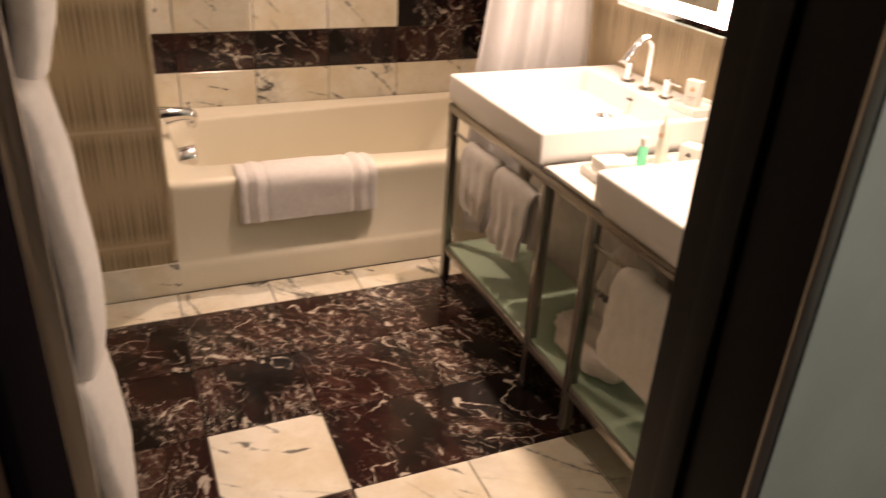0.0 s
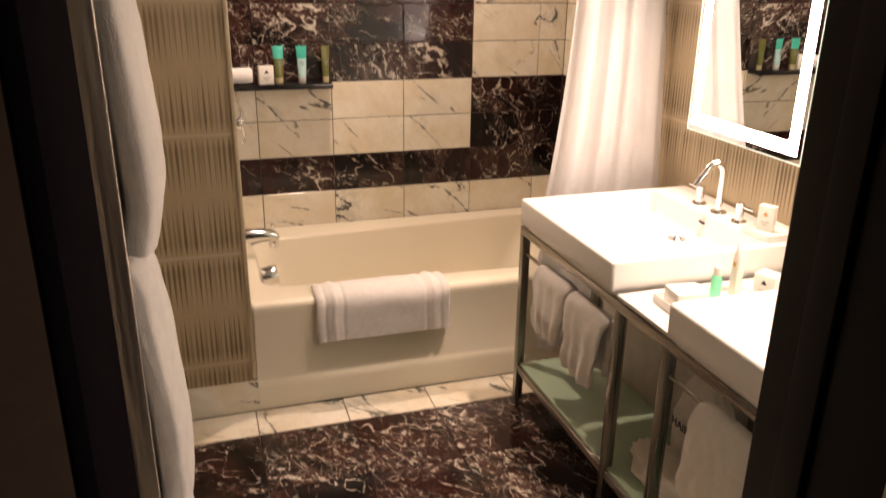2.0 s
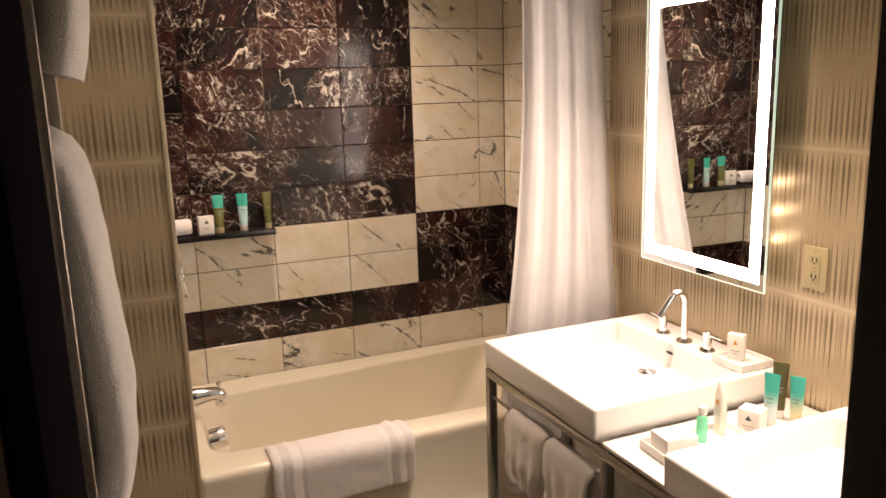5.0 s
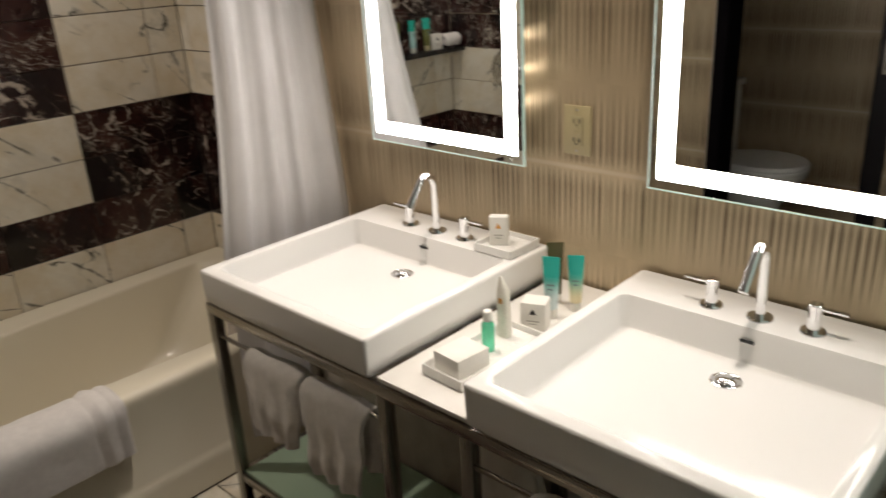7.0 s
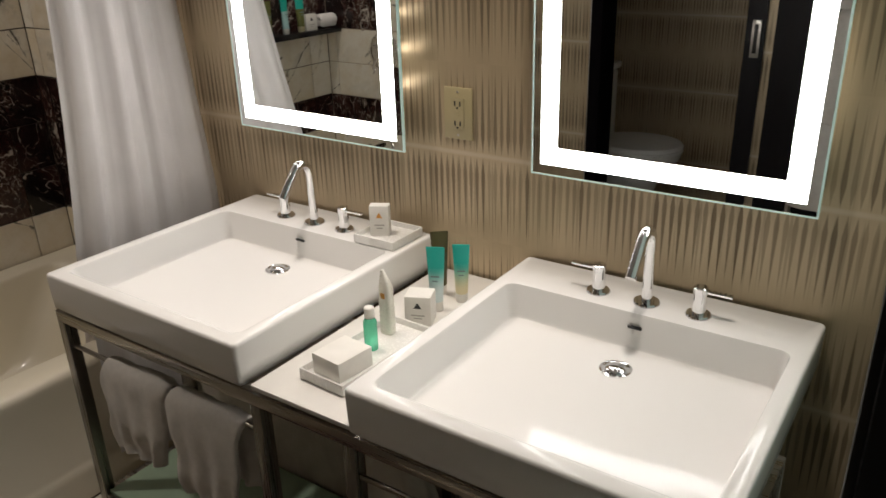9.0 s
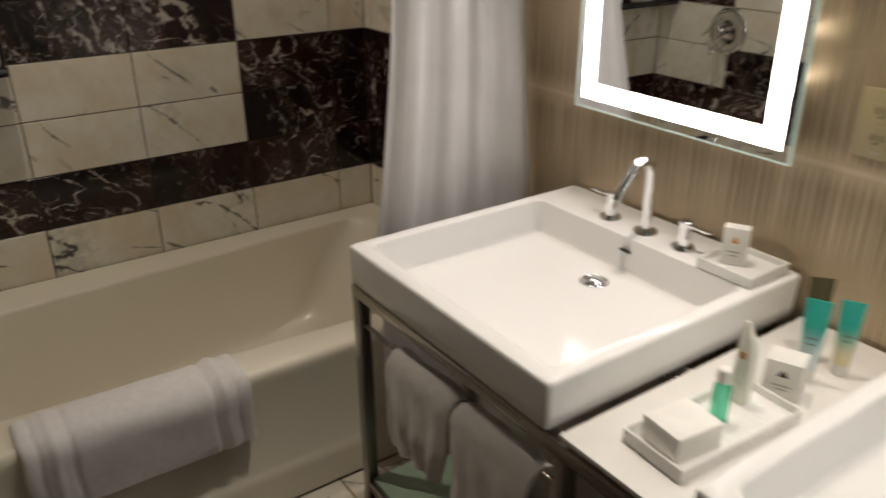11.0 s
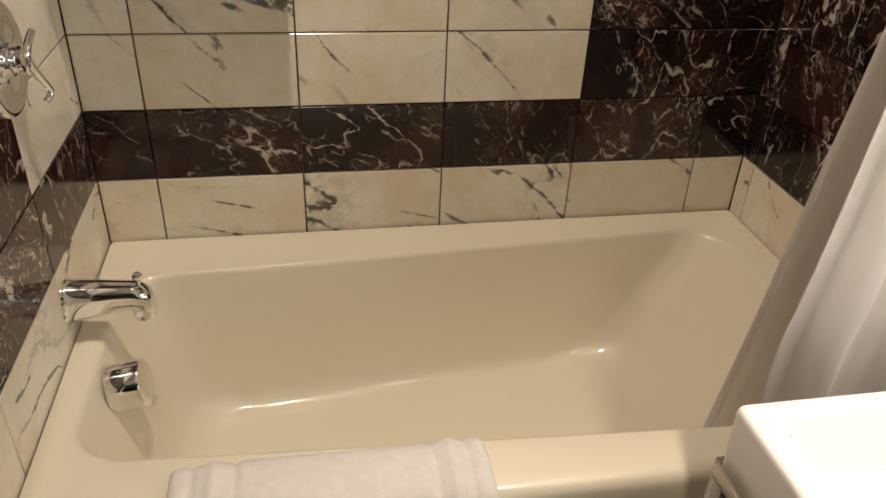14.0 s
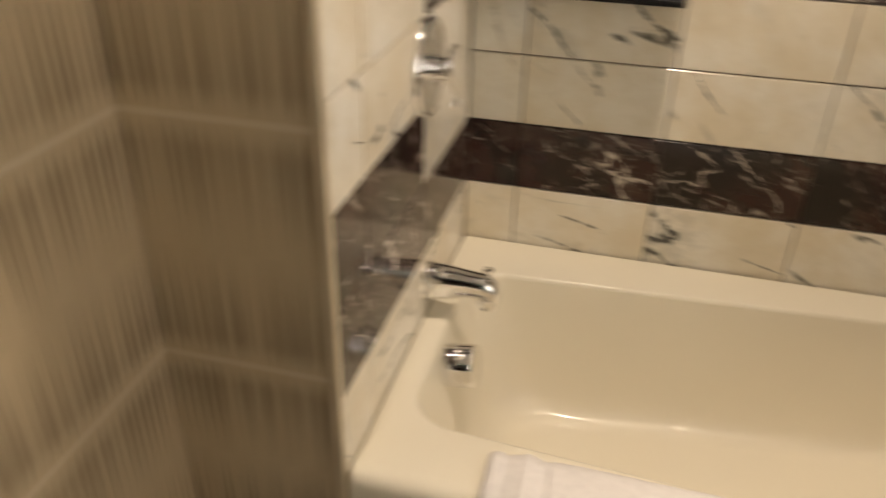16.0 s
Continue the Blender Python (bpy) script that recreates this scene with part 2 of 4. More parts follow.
    b.inputs["Metallic"].default_value = 0.30
    relief(nt, b, dark, 0.10, 0.0004)
    return m


def plain(name, colour, rough, metal=0.0, vary=0.12, scale=14.0, bump=0.03, coat=0.0):
    m, nt, b = material(name, colour, rough, metal)
    p = place_of(nt, False)
    n = grain(nt, p, scale, 4)
    fine = grain(nt, p, scale * 13, 2)
    low = tuple(c * (1 - vary) for c in colour) + (1,)
    high = tuple(min(1, c * (1 + vary * 0.6)) for c in colour) + (1,)
    nt.links.new(blend(nt, span(nt, n, 0.3, 0.7), low, high), b.inputs["Base Color"])
    nt.links.new(span(nt, fine, 0.25, 0.75, max(0.02, rough * 0.8), min(1, rough * 1.2)), b.inputs["Roughness"]) if bump else None
    if bump:
        relief(nt, b, fine, bump, 0.001)
    b.inputs["Coat Weight"].default_value = coat
    return m


def terry(name, colour, band=None):
    """Looped cotton; band gives the heights between which a smooth satin border is woven in."""
    m, nt, b = material(name, colour, 0.95, spec=0.1)
    p = place_of(nt, False)
    loops = grain(nt, p, 420, 2, 0.7)
    tuft = grain(nt, p, 60, 3)
    low = tuple(c * 0.93 for c in colour) + (1,)
    nt.links.new(blend(nt, span(nt, tuft, 0.3, 0.7), low, (*colour, 1)), b.inputs["Base Color"])
    relief(nt, b, calc(nt, "ADD", loops, calc(nt, "MULTIPLY", tuft, 0.35)), 0.6, 0.0025)
    b.inputs["Sheen Weight"].default_value = 0.25
    if band:
        z = node(nt, "ShaderNodeSeparateXYZ", (), i0=p).outputs[2]
        inside = calc(nt, "MULTIPLY", span(nt, z, band[0], band[0] + 0.003), span(nt, z, band[1] - 0.003, band[1], 1.0, 0.0))
        nt.links.new(span(nt, inside, 0.0, 1.0, 0.95, 0.34), b.inputs["Roughness"])
        nt.links.new(span(nt, inside, 0.0, 1.0, 0.1, 0.7), b.inputs["Specular IOR Level"])
    return m


def faded(name, top, low, z0, z1):
    """Printed plastic that fades from one colour to another between two heights."""
    m, nt, b = material(name, top, 0.3)
    z = node(nt, "ShaderNodeSeparateXYZ", (), i0=place_of(nt, False)).outputs[2]
    nt.links.new(blend(nt, span(nt, z, z0, z1), (*low, 1), (*top, 1)), b.inputs["Base Color"])
    return m


def brushed(name, colour, rough, axis):
    m, nt, b = material(name, colour, rough, 1.0)
    p = place_of(nt, False)
    stretch = [160.0, 160.0, 160.0]
    stretch[axis] = 3.0
    v = node(nt, "ShaderNodeVectorMath", {"operation": "MULTIPLY"}, i0=p, i1=tuple(stretch)).outputs[0]
    n = grain(nt, v, 1.0, 2)
    nt.links.new(span(nt, n, 0.3, 0.7, rough * 0.75, rough * 1.3), b.inputs["Roughness"])
    relief(nt, b, n, 0.04, 0.0005)
    return m


def glow(name, colour, strength):
    m, nt, b = material(name, (0.8, 0.8, 0.8), 0.4)
    b.inputs["Emission Color"].default_value = (*colour, 1)
    b.inputs["Emission Strength"].default_value = strength
    return m


def clear(name, colour, rough=0.03, ior=1.45):
    m, nt, b = material(name, colour, rough)
    b.inputs["Transmission Weight"].default_value = 1.0
    b.inputs["IOR"].default_value = ior
    return m


def fabric(name, through_share, low, high):
    m, nt, b = material(name, high[:3], 0.85, spec=0.2)
    p = place_of(nt, False)
    weave = grain(nt, p, 500, 2)
    big = grain(nt, p, 9, 3)
    nt.links.new(blend(nt, span(nt, big, 0.3, 0.7), low, high), b.inputs["Base Color"])
    relief(nt, b, weave, 0.15, 0.0008)
    b.inputs["Sheen Weight"].default_value = 0.15
    out = nt.nodes["Material Output"]
    t = node(nt, "ShaderNodeBsdfTranslucent", (), Color=(0.93, 0.91, 0.91, 1))
    mix = node(nt, "ShaderNodeMixShader", (), i0=through_share, i1=b.outputs[0], i2=t.outputs[0])
    nt.links.new(mix.outputs[0], out.inputs["Surface"])
    return m


WHITE_MARBLE, DARK_MARBLE, PAPER = white_marble(), dark_marble(), wallpaper()
GROUT = plain("grout", (0.115, 0.095, 0.078), 0.9, vary=0.3, scale=30)
CEILING_PAINT = plain("ceiling_paint", (0.50, 0.47, 0.42), 0.9, vary=0.04, scale=8)
HALL_PAINT = plain("hall_paint", (0.37, 0.47, 0.44), 0.6, vary=0.08, scale=6)
BROWN_PANEL = plain("brown_wall_covering", (0.105, 0.070, 0.048), 0.6, vary=0.15, scale=9)
BLACK_WOOD = plain("black_stained_wood", (0.008, 0.0065, 0.0078), 0.52, vary=0.2, scale=1.5, bump=0.0)
CARPET = plain("hall_carpet", (0.06, 0.05, 0.045), 0.95, vary=0.4, scale=120, bump=0.3)
ENAMEL = plain("tub_enamel", (0.80, 0.745, 0.61), 0.36, vary=0.03, scale=0.8, bump=0.0, coat=0.45)
ENAMEL.node_tree.nodes["Principled BSDF"].inputs["Coat Roughness"].default_value = 0.08
PORCELAIN = plain("sink_porcelain", (0.83, 0.82, 0.80), 0.09, vary=0.02, scale=0.8, bump=0.0)
STEEL_Y = brushed("brushed_steel_rail", (0.36, 0.33, 0.29), 0.30, 1)
STEEL_Z = brushed("brushed_steel_post", (0.31, 0.29, 0.26), 0.30, 2)
CHROME = plain("chrome", (0.86, 0.86, 0.87), 0.05, 1.0, vary=0.02, bump=0.0)
MIRROR = material("mirror_silver", (0.86, 0.88, 0.87), 0.01, 1.0)[0]
STRIP_GLOW = glow("mirror_light", (1.0, 0.94, 0.86), STRIP)
BACK_GLOW = glow("mirror_back_light", (1.0, 0.88, 0.70), BACK)
# emission stands in for strip light caught in the green glass edge
EDGE_GLOW = glow("glowing_glass_edge", (0.30, 0.85, 0.68), 0.30)
SHELF_GLASS = plain("frosted_green_glass", (0.42, 0.56, 0.42), 0.16, vary=0.05, scale=4, bump=0.0)
PORCELAIN.node_tree.nodes["Principled BSDF"].inputs["Specular IOR Level"].default_value = 0.26
# the black wood again with its reflections taken out, for the western frame parts
BLACK_NO_SHEEN = plain("black_wood_no_sheen", (0.008, 0.0065, 0.0075), 0.8, vary=0.2, scale=1.5, bump=0.0)
BLACK_NO_SHEEN.node_tree.nodes["Principled BSDF"].inputs["Specular IOR Level"].default_value = 0.0
RACK_STEEL = brushed("brushed_steel_rack", (0.62, 0.56, 0.49), 0.45, 2)
BLACK_WOOD.node_tree.nodes["Principled BSDF"].inputs["Specular IOR Level"].default_value = 0.26
COUNTER = plain("white_counter", (0.80, 0.78, 0.74), 0.22, vary=0.03, scale=12)
TERRY, TERRY_WARM = terry("white_terry", (0.80, 0.77, 0.75)), terry("cream_terry", (0.78, 0.74, 0.68))
FABRIC, LINER = fabric("curtain_fabric", 0.30, (0.72, 0.70, 0.69, 1), (0.78, 0.76, 0.75, 1)), fabric("liner_fabric", 0.80, (0.86, 0.84, 0.84, 1), (0.92, 0.90, 0.90, 1))
CARD = plain("white_card", (0.78, 0.76, 0.71), 0.6, vary=0.04, scale=30)
TRAY = plain("white_ceramic_tray", (0.80, 0.79, 0.76), 0.25, vary=0.03)
TEAL = plain("teal_plastic", (0.02, 0.45, 0.36), 0.3, vary=0.08)
AQUA = plain("aqua_plastic", (0.42, 0.66, 0.66), 0.3, vary=0.15)
CREAM_TUBE = plain("cream_plastic", (0.70, 0.62, 0.38), 0.35, vary=0.08)
GREEN_GEL = clear("green_gel", (0.22, 0.82, 0.55), 0.05, 1.36)
GREEN_GEL.node_tree.nodes["Principled BSDF"].inputs["Transmission Weight"].default_value = 0.6
OLIVE = plain("olive_tube", (0.13, 0.14, 0.035), 0.3, vary=0.15)
BROWN_TUBE = plain("brown_tube", (0.10, 0.085, 0.03), 0.35, vary=0.15)
INK = plain("dark_ink", (0.03, 0.03, 0.03), 0.6)
TUBE_PRINT = plain("grey_green_print", (0.20, 0.27, 0.27), 0.5)
ORANGE_INK = plain("orange_ink", (0.65, 0.30, 0.06), 0.6)
BRASS_TRIM = plain("cream_gold_trim", (0.62, 0.53, 0.38), 0.35, 0.3, vary=0.08)
PLATE = plain("ivory_plate", (0.47, 0.40, 0.23), 0.35, vary=0.04)
# near-black colour for solid pieces that draw the shade inside slots and recesses
SLOT_SHADE = plain("hole_shade", (0.015, 0.015, 0.015), 0.7)
BAG_CLOTH = plain("white_bag_cloth", (0.72, 0.69, 0.64), 0.8, vary=0.08, scale=25, bump=0.1)
CERAMIC = plain("toilet_ceramic", (0.78, 0.77, 0.74), 0.12, vary=0.02)
SAND_TRIM = plain("satin_metal_trim", (0.55, 0.52, 0.48), 0.35, 1.0, vary=0.05)


# ---- mesh helpers ----
def link(name, bm, mat, smooth=35):
    me = bpy.data.meshes.new(name)
    bmesh.ops.recalc_face_normals(bm, faces=bm.faces)
    bm.to_mesh(me)
    bm.free()
    if smooth:
        me.polygons.foreach_set("use_smooth", [True] * len(me.polygons))
        me.set_sharp_from_angle(angle=radians(smooth))
    me.materials.append(mat)
    return new(name, me)


def part(name, bm, mat, parent, label="", smooth=35):
    ob = link(name, bm, mat, smooth)
    ob.parent = parent
    if parent.type == "EMPTY":
        ob.matrix_parent_inverse = Matrix.Translation(-Vector(parent.location))
    return tagged(ob, label)


def thing(name, base, label, category, group=""):
    ob = new(name)
    ob.location = base
    ob.empty_display_size = 0.05
    return tagged(ob, label, category, group)


def single(name, bm, mat, label, category, group="", smooth=35):
    return tagged(link(name, bm, mat, smooth), label, category, group)


def structure(name, bm, mat, label="", smooth=0):
    return tagged(link(name, bm, mat, smooth), label, kind="structure")


def box(x0, x1, y0, y1, z0, z1, bevel=0.0, bm=None, segments=2):
    bm2 = bmesh.new()
    m = Matrix.LocRotScale(((x0 + x1) / 2, (y0 + y1) / 2, (z0 + z1) / 2), None, (abs(x1 - x0), abs(y1 - y0), abs(z1 - z0)))
    bmesh.ops.create_cube(bm2, size=1, matrix=m)
    if bevel:
        bmesh.ops.bevel(bm2, geom=bm2.edges[:], offset=bevel, segments=segments, affect="EDGES", profile=0.5)
    if bm is None:
        return bm2
    me = bpy.data.meshes.new("scratch")
    bm2.to_mesh(me)
    bm2.free()
    bm.from_mesh(me)
    bpy.data.meshes.remove(me)
    return bm


def loft(rings, cap_start=True, cap_end=True, bm=None):
    """A skin over closed rings of equal length."""
    bm = bm or bmesh.new()
    rows = [[bm.verts.new(p) for p in ring] for ring in rings]
    for a, b in zip(rows, rows[1:]):
        n = len(a)
        for i in range(n):
            bm.faces.new((a[i], a[(i + 1) % n], b[(i + 1) % n], b[i]))
    if cap_start:
        bm.faces.new(rows[0][::-1])
    if cap_end:
        bm.faces.new(rows[-1])
    return bm


def round_rect(x0, x1, y0, y1, r, z, n=5):
    out = []
    for cx, cy, a0 in ((x1 - r, y1 - r, 0), (x0 + r, y1 - r, 90), (x0 + r, y0 + r, 180), (x1 - r, y0 + r, 270)):
        for i in range(n + 1):
            a = radians(a0 + 90 * i / n)
            out.append(Vector((cx + r * math.cos(a), cy + r * math.sin(a), z)))
    return out


def circle(c, r, axis=2, n=24, squash=1.0):
    out = []
    for i in range(n):
        a = 2 * math.pi * i / n
        u, v = r * math.cos(a), r * squash * math.sin(a)
        d = [(0, u, v), (v, 0, u), (u, v, 0)][axis]
        out.append(Vector(c) + Vector(d))
    return out


def lathe(c, profile, axis=2, n=24):
    """profile: pairs of distance along the axis and radius."""
    unit = Vector([1.0 if i == axis else 0.0 for i in range(3)])
    return loft([circle(Vector(c) + unit * h, max(r, 0.0004), axis, n) for h, r in profile])


def tube(points, radius, n=12, bm=None):
    pts = [Vector(p) for p in points]
    rings, side = [], None
    for i, p in enumerate(pts):
        d = (pts[min(i + 1, len(pts) - 1)] - pts[max(i - 1, 0)]).normalized()
        if side is None:
            side = d.orthogonal().normalized()
        side = (side - d * side.dot(d)).normalized()
        up = d.cross(side)
        r = radius(i / (len(pts) - 1)) if callable(radius) else radius
        rings.append([p + (side * math.cos(a) + up * math.sin(a)) * r for a in (2 * math.pi * k / n for k in range(n))])
    return loft(rings, bm=bm)


def drape(path, w0, w1, thick, axis, wrinkle=0.004, seed=0.0, ribs=(), steps=36, taper=0.02, sway=0.0, pinch=0.0, fold=0.0):
    """A thick cloth that follows a path in the plane across the axis and runs from w0 to w1 along it.
    axis 0: the path is in (y, z); axis 1: the path is in (x, z)."""
    pts = [Vector((a, b)) for a, b in path]
    dense = []
    for a, b in zip(pts, pts[1:]):
        k = max(2, int((b - a).length / 0.012))
        dense += [a.lerp(b, i / k) for i in range(k)]
    dense.append(pts[-1])
    for _ in range(3):
        dense = [dense[0]] + [(dense[i - 1] + dense[i] * 2 + dense[i + 1]) / 4 for i in range(1, len(dense) - 1)] + [dense[-1]]
    normals = []
    for i in range(len(dense)):
        d = (dense[min(i + 1, len(dense) - 1)] - dense[max(i - 1, 0)]).normalized()
        normals.append(Vector((-d.y, d.x)))
    rings = []
    for j in range(steps + 1):
        f = j / steps
        w = w0 + (w1 - w0) * f
        end = min(1.0, math.sqrt(max(0.0, min(f, 1 - f)) * abs(w1 - w0) / taper) if taper else 1.0)
        t = thick * (0.35 + 0.65 * end)
        for r0, rw, rh in ribs:
            t += rh * math.exp(-((w - r0) / rw) ** 2)
        ring = []
        for sign in (1, -1):
            order = range(len(dense)) if sign > 0 else range(len(dense) - 1, -1, -1)
            for i in order:
                s = i / len(dense)
                n = noise.noise(Vector((w * 9, s * 7, seed))) * wrinkle + noise.noise(Vector((w * 34, s * 22, seed + 5))) * wrinkle * 0.35
                drop = abs(s - 0.5) * 2
                n += fold * drop * math.sin(w * 95 + seed + s * 2)
                q = dense[i] + normals[i] * (sign * t / 2 + n)
                drift = sway * math.sin(s * 5 + seed) + noise.noise(Vector((s * 6, seed, 2.0))) * wrinkle * 1.5
                drift -= (w - (w0 + w1) / 2) * pinch * drop * drop
                ring.append(Vector((w + drift, q.x, q.y)) if axis == 0 else Vector((q.x, w + drift, q.y)))
        rings.append(ring)
    return loft(rings)


# ---- the large structure ----
LEFT, RIGHT = -0.285, 1.522         # side walls of the bathroom
TUB_L, TUB_R = 0.006, 1.535        # tiled ends of the tub alcove
FACE = -0.835                      # papered end of the plumbing wall, beside the tub
DOOR_IN, DOOR_OUT = -2.685, -2.845 # the two faces of the wall with the entry
DOOR_L, DOOR_R = -0.188, 0.498     # clear entry
T = 0.12

structure("floor", box(-1.5, RIGHT + 0.3, DOOR_OUT, 0.3, -0.12, -0.010), GROUT, "dark grout bed under marble floor tiles")
structure("hall_floor", box(-1.6, 2.2, -5.2, DOOR_OUT - 0.002, -0.12, -0.004), CARPET, "dark carpet in the hall outside")
structure("ceiling", box(-1.6, 2.2, -5.2, 0.3, CEIL, CEIL + 0.1), CEILING_PAINT, "plain pale painted ceiling")

structure("wall_north", box(TUB_L - 0.008, TUB_R + 0.008, 0.008, 0.2, 0, CEIL), GROUT, "grouted wall behind the tub")
structure("wall_tub_east", box(TUB_R + 0.008, TUB_R + 0.16, -0.83, 0.2, 0, CEIL), GROUT, "grouted end wall of the tub alcove")
structure("wall_vanity", box(RIGHT, RIGHT + 0.173, DOOR_IN - 0.15, -0.832, 0, CEIL), PAPER, "tan striped wallpaper wall behind the sinks")
structure("wall_plumbing", box(LEFT - T, TUB_L - 0.008, FACE, 0.2, 0, CEIL), PAPER, "tan striped wallpaper on the plumbing wall")
structure("corner_trim", box(TUB_L - 0.013, TUB_L + 0.001, FACE - 0.005, FACE + 0.012, 0.125, CEIL, 0.002), BRASS_TRIM, "cream metal corner trim where wallpaper meets tile", smooth=35)

# west wall with the opening to the toilet room
WC_Y0, WC_Y1, WC_TOP = -1.94, -1.368, 2.05
structure("wall_west_north", box(LEFT - T, LEFT, WC_Y1 + 0.05, FACE - 0.002, 0, CEIL), PAPER, "tan striped wallpaper wall")
structure("wall_west_south", box(LEFT - T, LEFT, DOOR_OUT, WC_Y0 - 0.05, 0, CEIL), PAPER, "tan striped wallpaper wall behind the towel rack")
structure("wall_west_over_door", box(LEFT - T, LEFT, WC_Y0 - 0.05, WC_Y1 + 0.05, WC_TOP + 0.05, CEIL), PAPER, "wallpaper above the toilet room door")

# entry wall
structure("wall_south_east", box(DOOR_R + 0.03, RIGHT, DOOR_OUT, DOOR_IN, 0, CEIL), HALL_PAINT, "grey-green painted wall beside the entry")
structure("wall_south_west", box(LEFT + 0.002, DOOR_L - 0.013, DOOR_OUT, DOOR_IN, 0, CEIL), BROWN_PANEL, "dark brown wall beside the entry")
structure("wall_south_over_door", box(DOOR_L - 0.013, DOOR_R + 0.03, DOOR_OUT, DOOR_IN, 2.13, CEIL), HALL_PAINT, "wall above the entry")
structure("wall_hall_west", box(-1.6, DOOR_L - 0.014, DOOR_OUT - 0.012, DOOR_OUT - 0.001, 0, CEIL), BROWN_PANEL, "dark brown wall covering in the hall")
structure("wall_hall_east", box(DOOR_R + 0.031, 2.2, DOOR_OUT - 0.012, DOOR_OUT - 0.001, 0, CEIL), HALL_PAINT, "grey-green wall in the hall")
structure("wall_hall_side_w", box(-1.7, -1.6, -5.2, DOOR_OUT - 0.001, 0, CEIL), BROWN_PANEL, "dark brown side wall of the hall")
structure("wall_hall_side_e", box(2.2, 2.3, -5.2, DOOR_OUT - 0.001, 0, CEIL), HALL_PAINT, "side wall of the hall")
structure("wall_hall_south", box(-1.6, 2.2, -5.3, -5.2, 0, CEIL), BROWN_PANEL, "dark brown far wall of the hall")

# toilet room shell
structure("wall_wc_west", box(-1.52, -1.40, -2.45, -0.6, 0, CEIL), PAPER, "striped wallpaper of the dark toilet room")
structure("wall_wc_north", box(-1.40, LEFT - T - 0.002, -0.95, -0.85, 0, CEIL), PAPER, "striped wallpaper of the dark toilet room")
structure("wall_wc_south", box(-1.40, LEFT - T - 0.002, -2.40, -2.30, 0, CEIL), PAPER, "striped wallpaper of the dark toilet room")
structure("wc_floor", box(-1.40, LEFT, -2.30, -0.95, -0.009, 0.0), WHITE_MARBLE, "pale stone floor of the toilet room")


def door_frame(name, label, sides):
    ob = tagged(new(name), label, "door frame", kind="structure")
    ob.empty_display_size = 0.05
    for part_name, b in sides:
        part(part_name, box(*b, 0.003), BLACK_NO_SHEEN if b[1] <= DOOR_L else BLACK_WOOD, ob)
    return ob


entry = door_frame("door_1", "black-stained wooden frame of the open entry", [
    ("jamb", (DOOR_R, DOOR_R + 0.03, DOOR_OUT - 0.016, DOOR_IN + 0.006, 0, 2.13)),
    ("jamb", (DOOR_L - 0.013, DOOR_L, DOOR_OUT - 0.016, DOOR_IN + 0.006, 0, 2.13)),
    ("head", (DOOR_L, DOOR_R, DOOR_OUT - 0.016, DOOR_IN + 0.006, 2.10, 2.13)),
    ("stop", (DOOR_R - 0.010, DOOR_R, DOOR_IN - 0.085, DOOR_IN - 0.045, 0, 2.10)),
    ("casing", (DOOR_R + 0.004, DOOR_R + 0.110, DOOR_IN + 0.0015, DOOR_IN + 0.012, 0, 2.15)),
    ("casing", (LEFT + 0.003, DOOR_L - 0.004, DOOR_IN + 0.002, DOOR_IN + 0.008, 0, 2.15))])
part("edge_strip", box(DOOR_R - 0.002, DOOR_R + 0.016, DOOR_OUT - 0.022, DOOR_OUT - 0.0165, 0, 2.13, 0.002), SAND_TRIM, entry, "satin metal edge strip")

wc_frame = door_frame("door_2", "black-stained wooden frame of the toilet room opening", [
    ("jamb", (LEFT - T - 0.01, LEFT + 0.022, WC_Y1, WC_Y1 + 0.052, 0, WC_TOP)),
    ("jamb", (LEFT - T - 0.01, LEFT + 0.001, WC_Y0 - 0.05, WC_Y0, 0, WC_TOP)),
    ("head", (LEFT - T - 0.01, LEFT + 0.022, WC_Y0 - 0.05, WC_Y1 + 0.05, WC_TOP, WC_TOP + 0.05))])
# added strip that draws the glint along the frame's edge
part("edge_strip", box(LEFT + 0.0225, LEFT + 0.0255, WC_Y1 + 0.048, WC_Y1 + 0.052, 0, WC_TOP, 0.001), SAND_TRIM, wc_frame, "thin metal strip for the glint on the frame edge")


def pocket_door():
    """The edge of a black sliding door that stands out of its pocket, with a flush pull."""
    ob = thing("sliding_door", (LEFT + 0.012, -1.98, 0), "black wooden sliding door pushed open, with a flush metal pull", "door")
    leaf = part("leaf", box(LEFT + 0.003, LEFT + 0.023, -2.010, WC_Y0 - 0.001, 0.004, WC_TOP, 0.002), BLACK_WOOD, ob)
    pull = part("pull", box(LEFT + 0.0235, LEFT + 0.026, -1.996, -1.964, 0.980, 1.118, 0.001), SAND_TRIM, leaf, "flush satin metal pull")
    part("recess", box(LEFT + 0.0262, LEFT + 0.0268, -1.987, -1.973, 0.996, 1.102, 0.0002), SLOT_SHADE, pull)


structure("wall_panel", box(LEFT + 0.001, LEFT + 0.019, -2.425, -2.044, 0.002, 2.13, 0.002), BLACK_WOOD, "black-stained wooden panel behind the towel rack", smooth=35)
pocket_door()

# stone base along the papered walls
structure("baseboard_plumbing", box(LEFT, TUB_L + 0.004, FACE - 0.014, FACE - 0.001, 0, 0.118, 0.002), WHITE_MARBLE, "veined pale marble baseboard", smooth=35)
structure("baseboard_west", box(LEFT + 0.001, LEFT + 0.014, WC_Y1 + 0.052, FACE - 0.016, 0, 0.118, 0.002), WHITE_MARBLE, "veined pale marble baseboard", smooth=35)
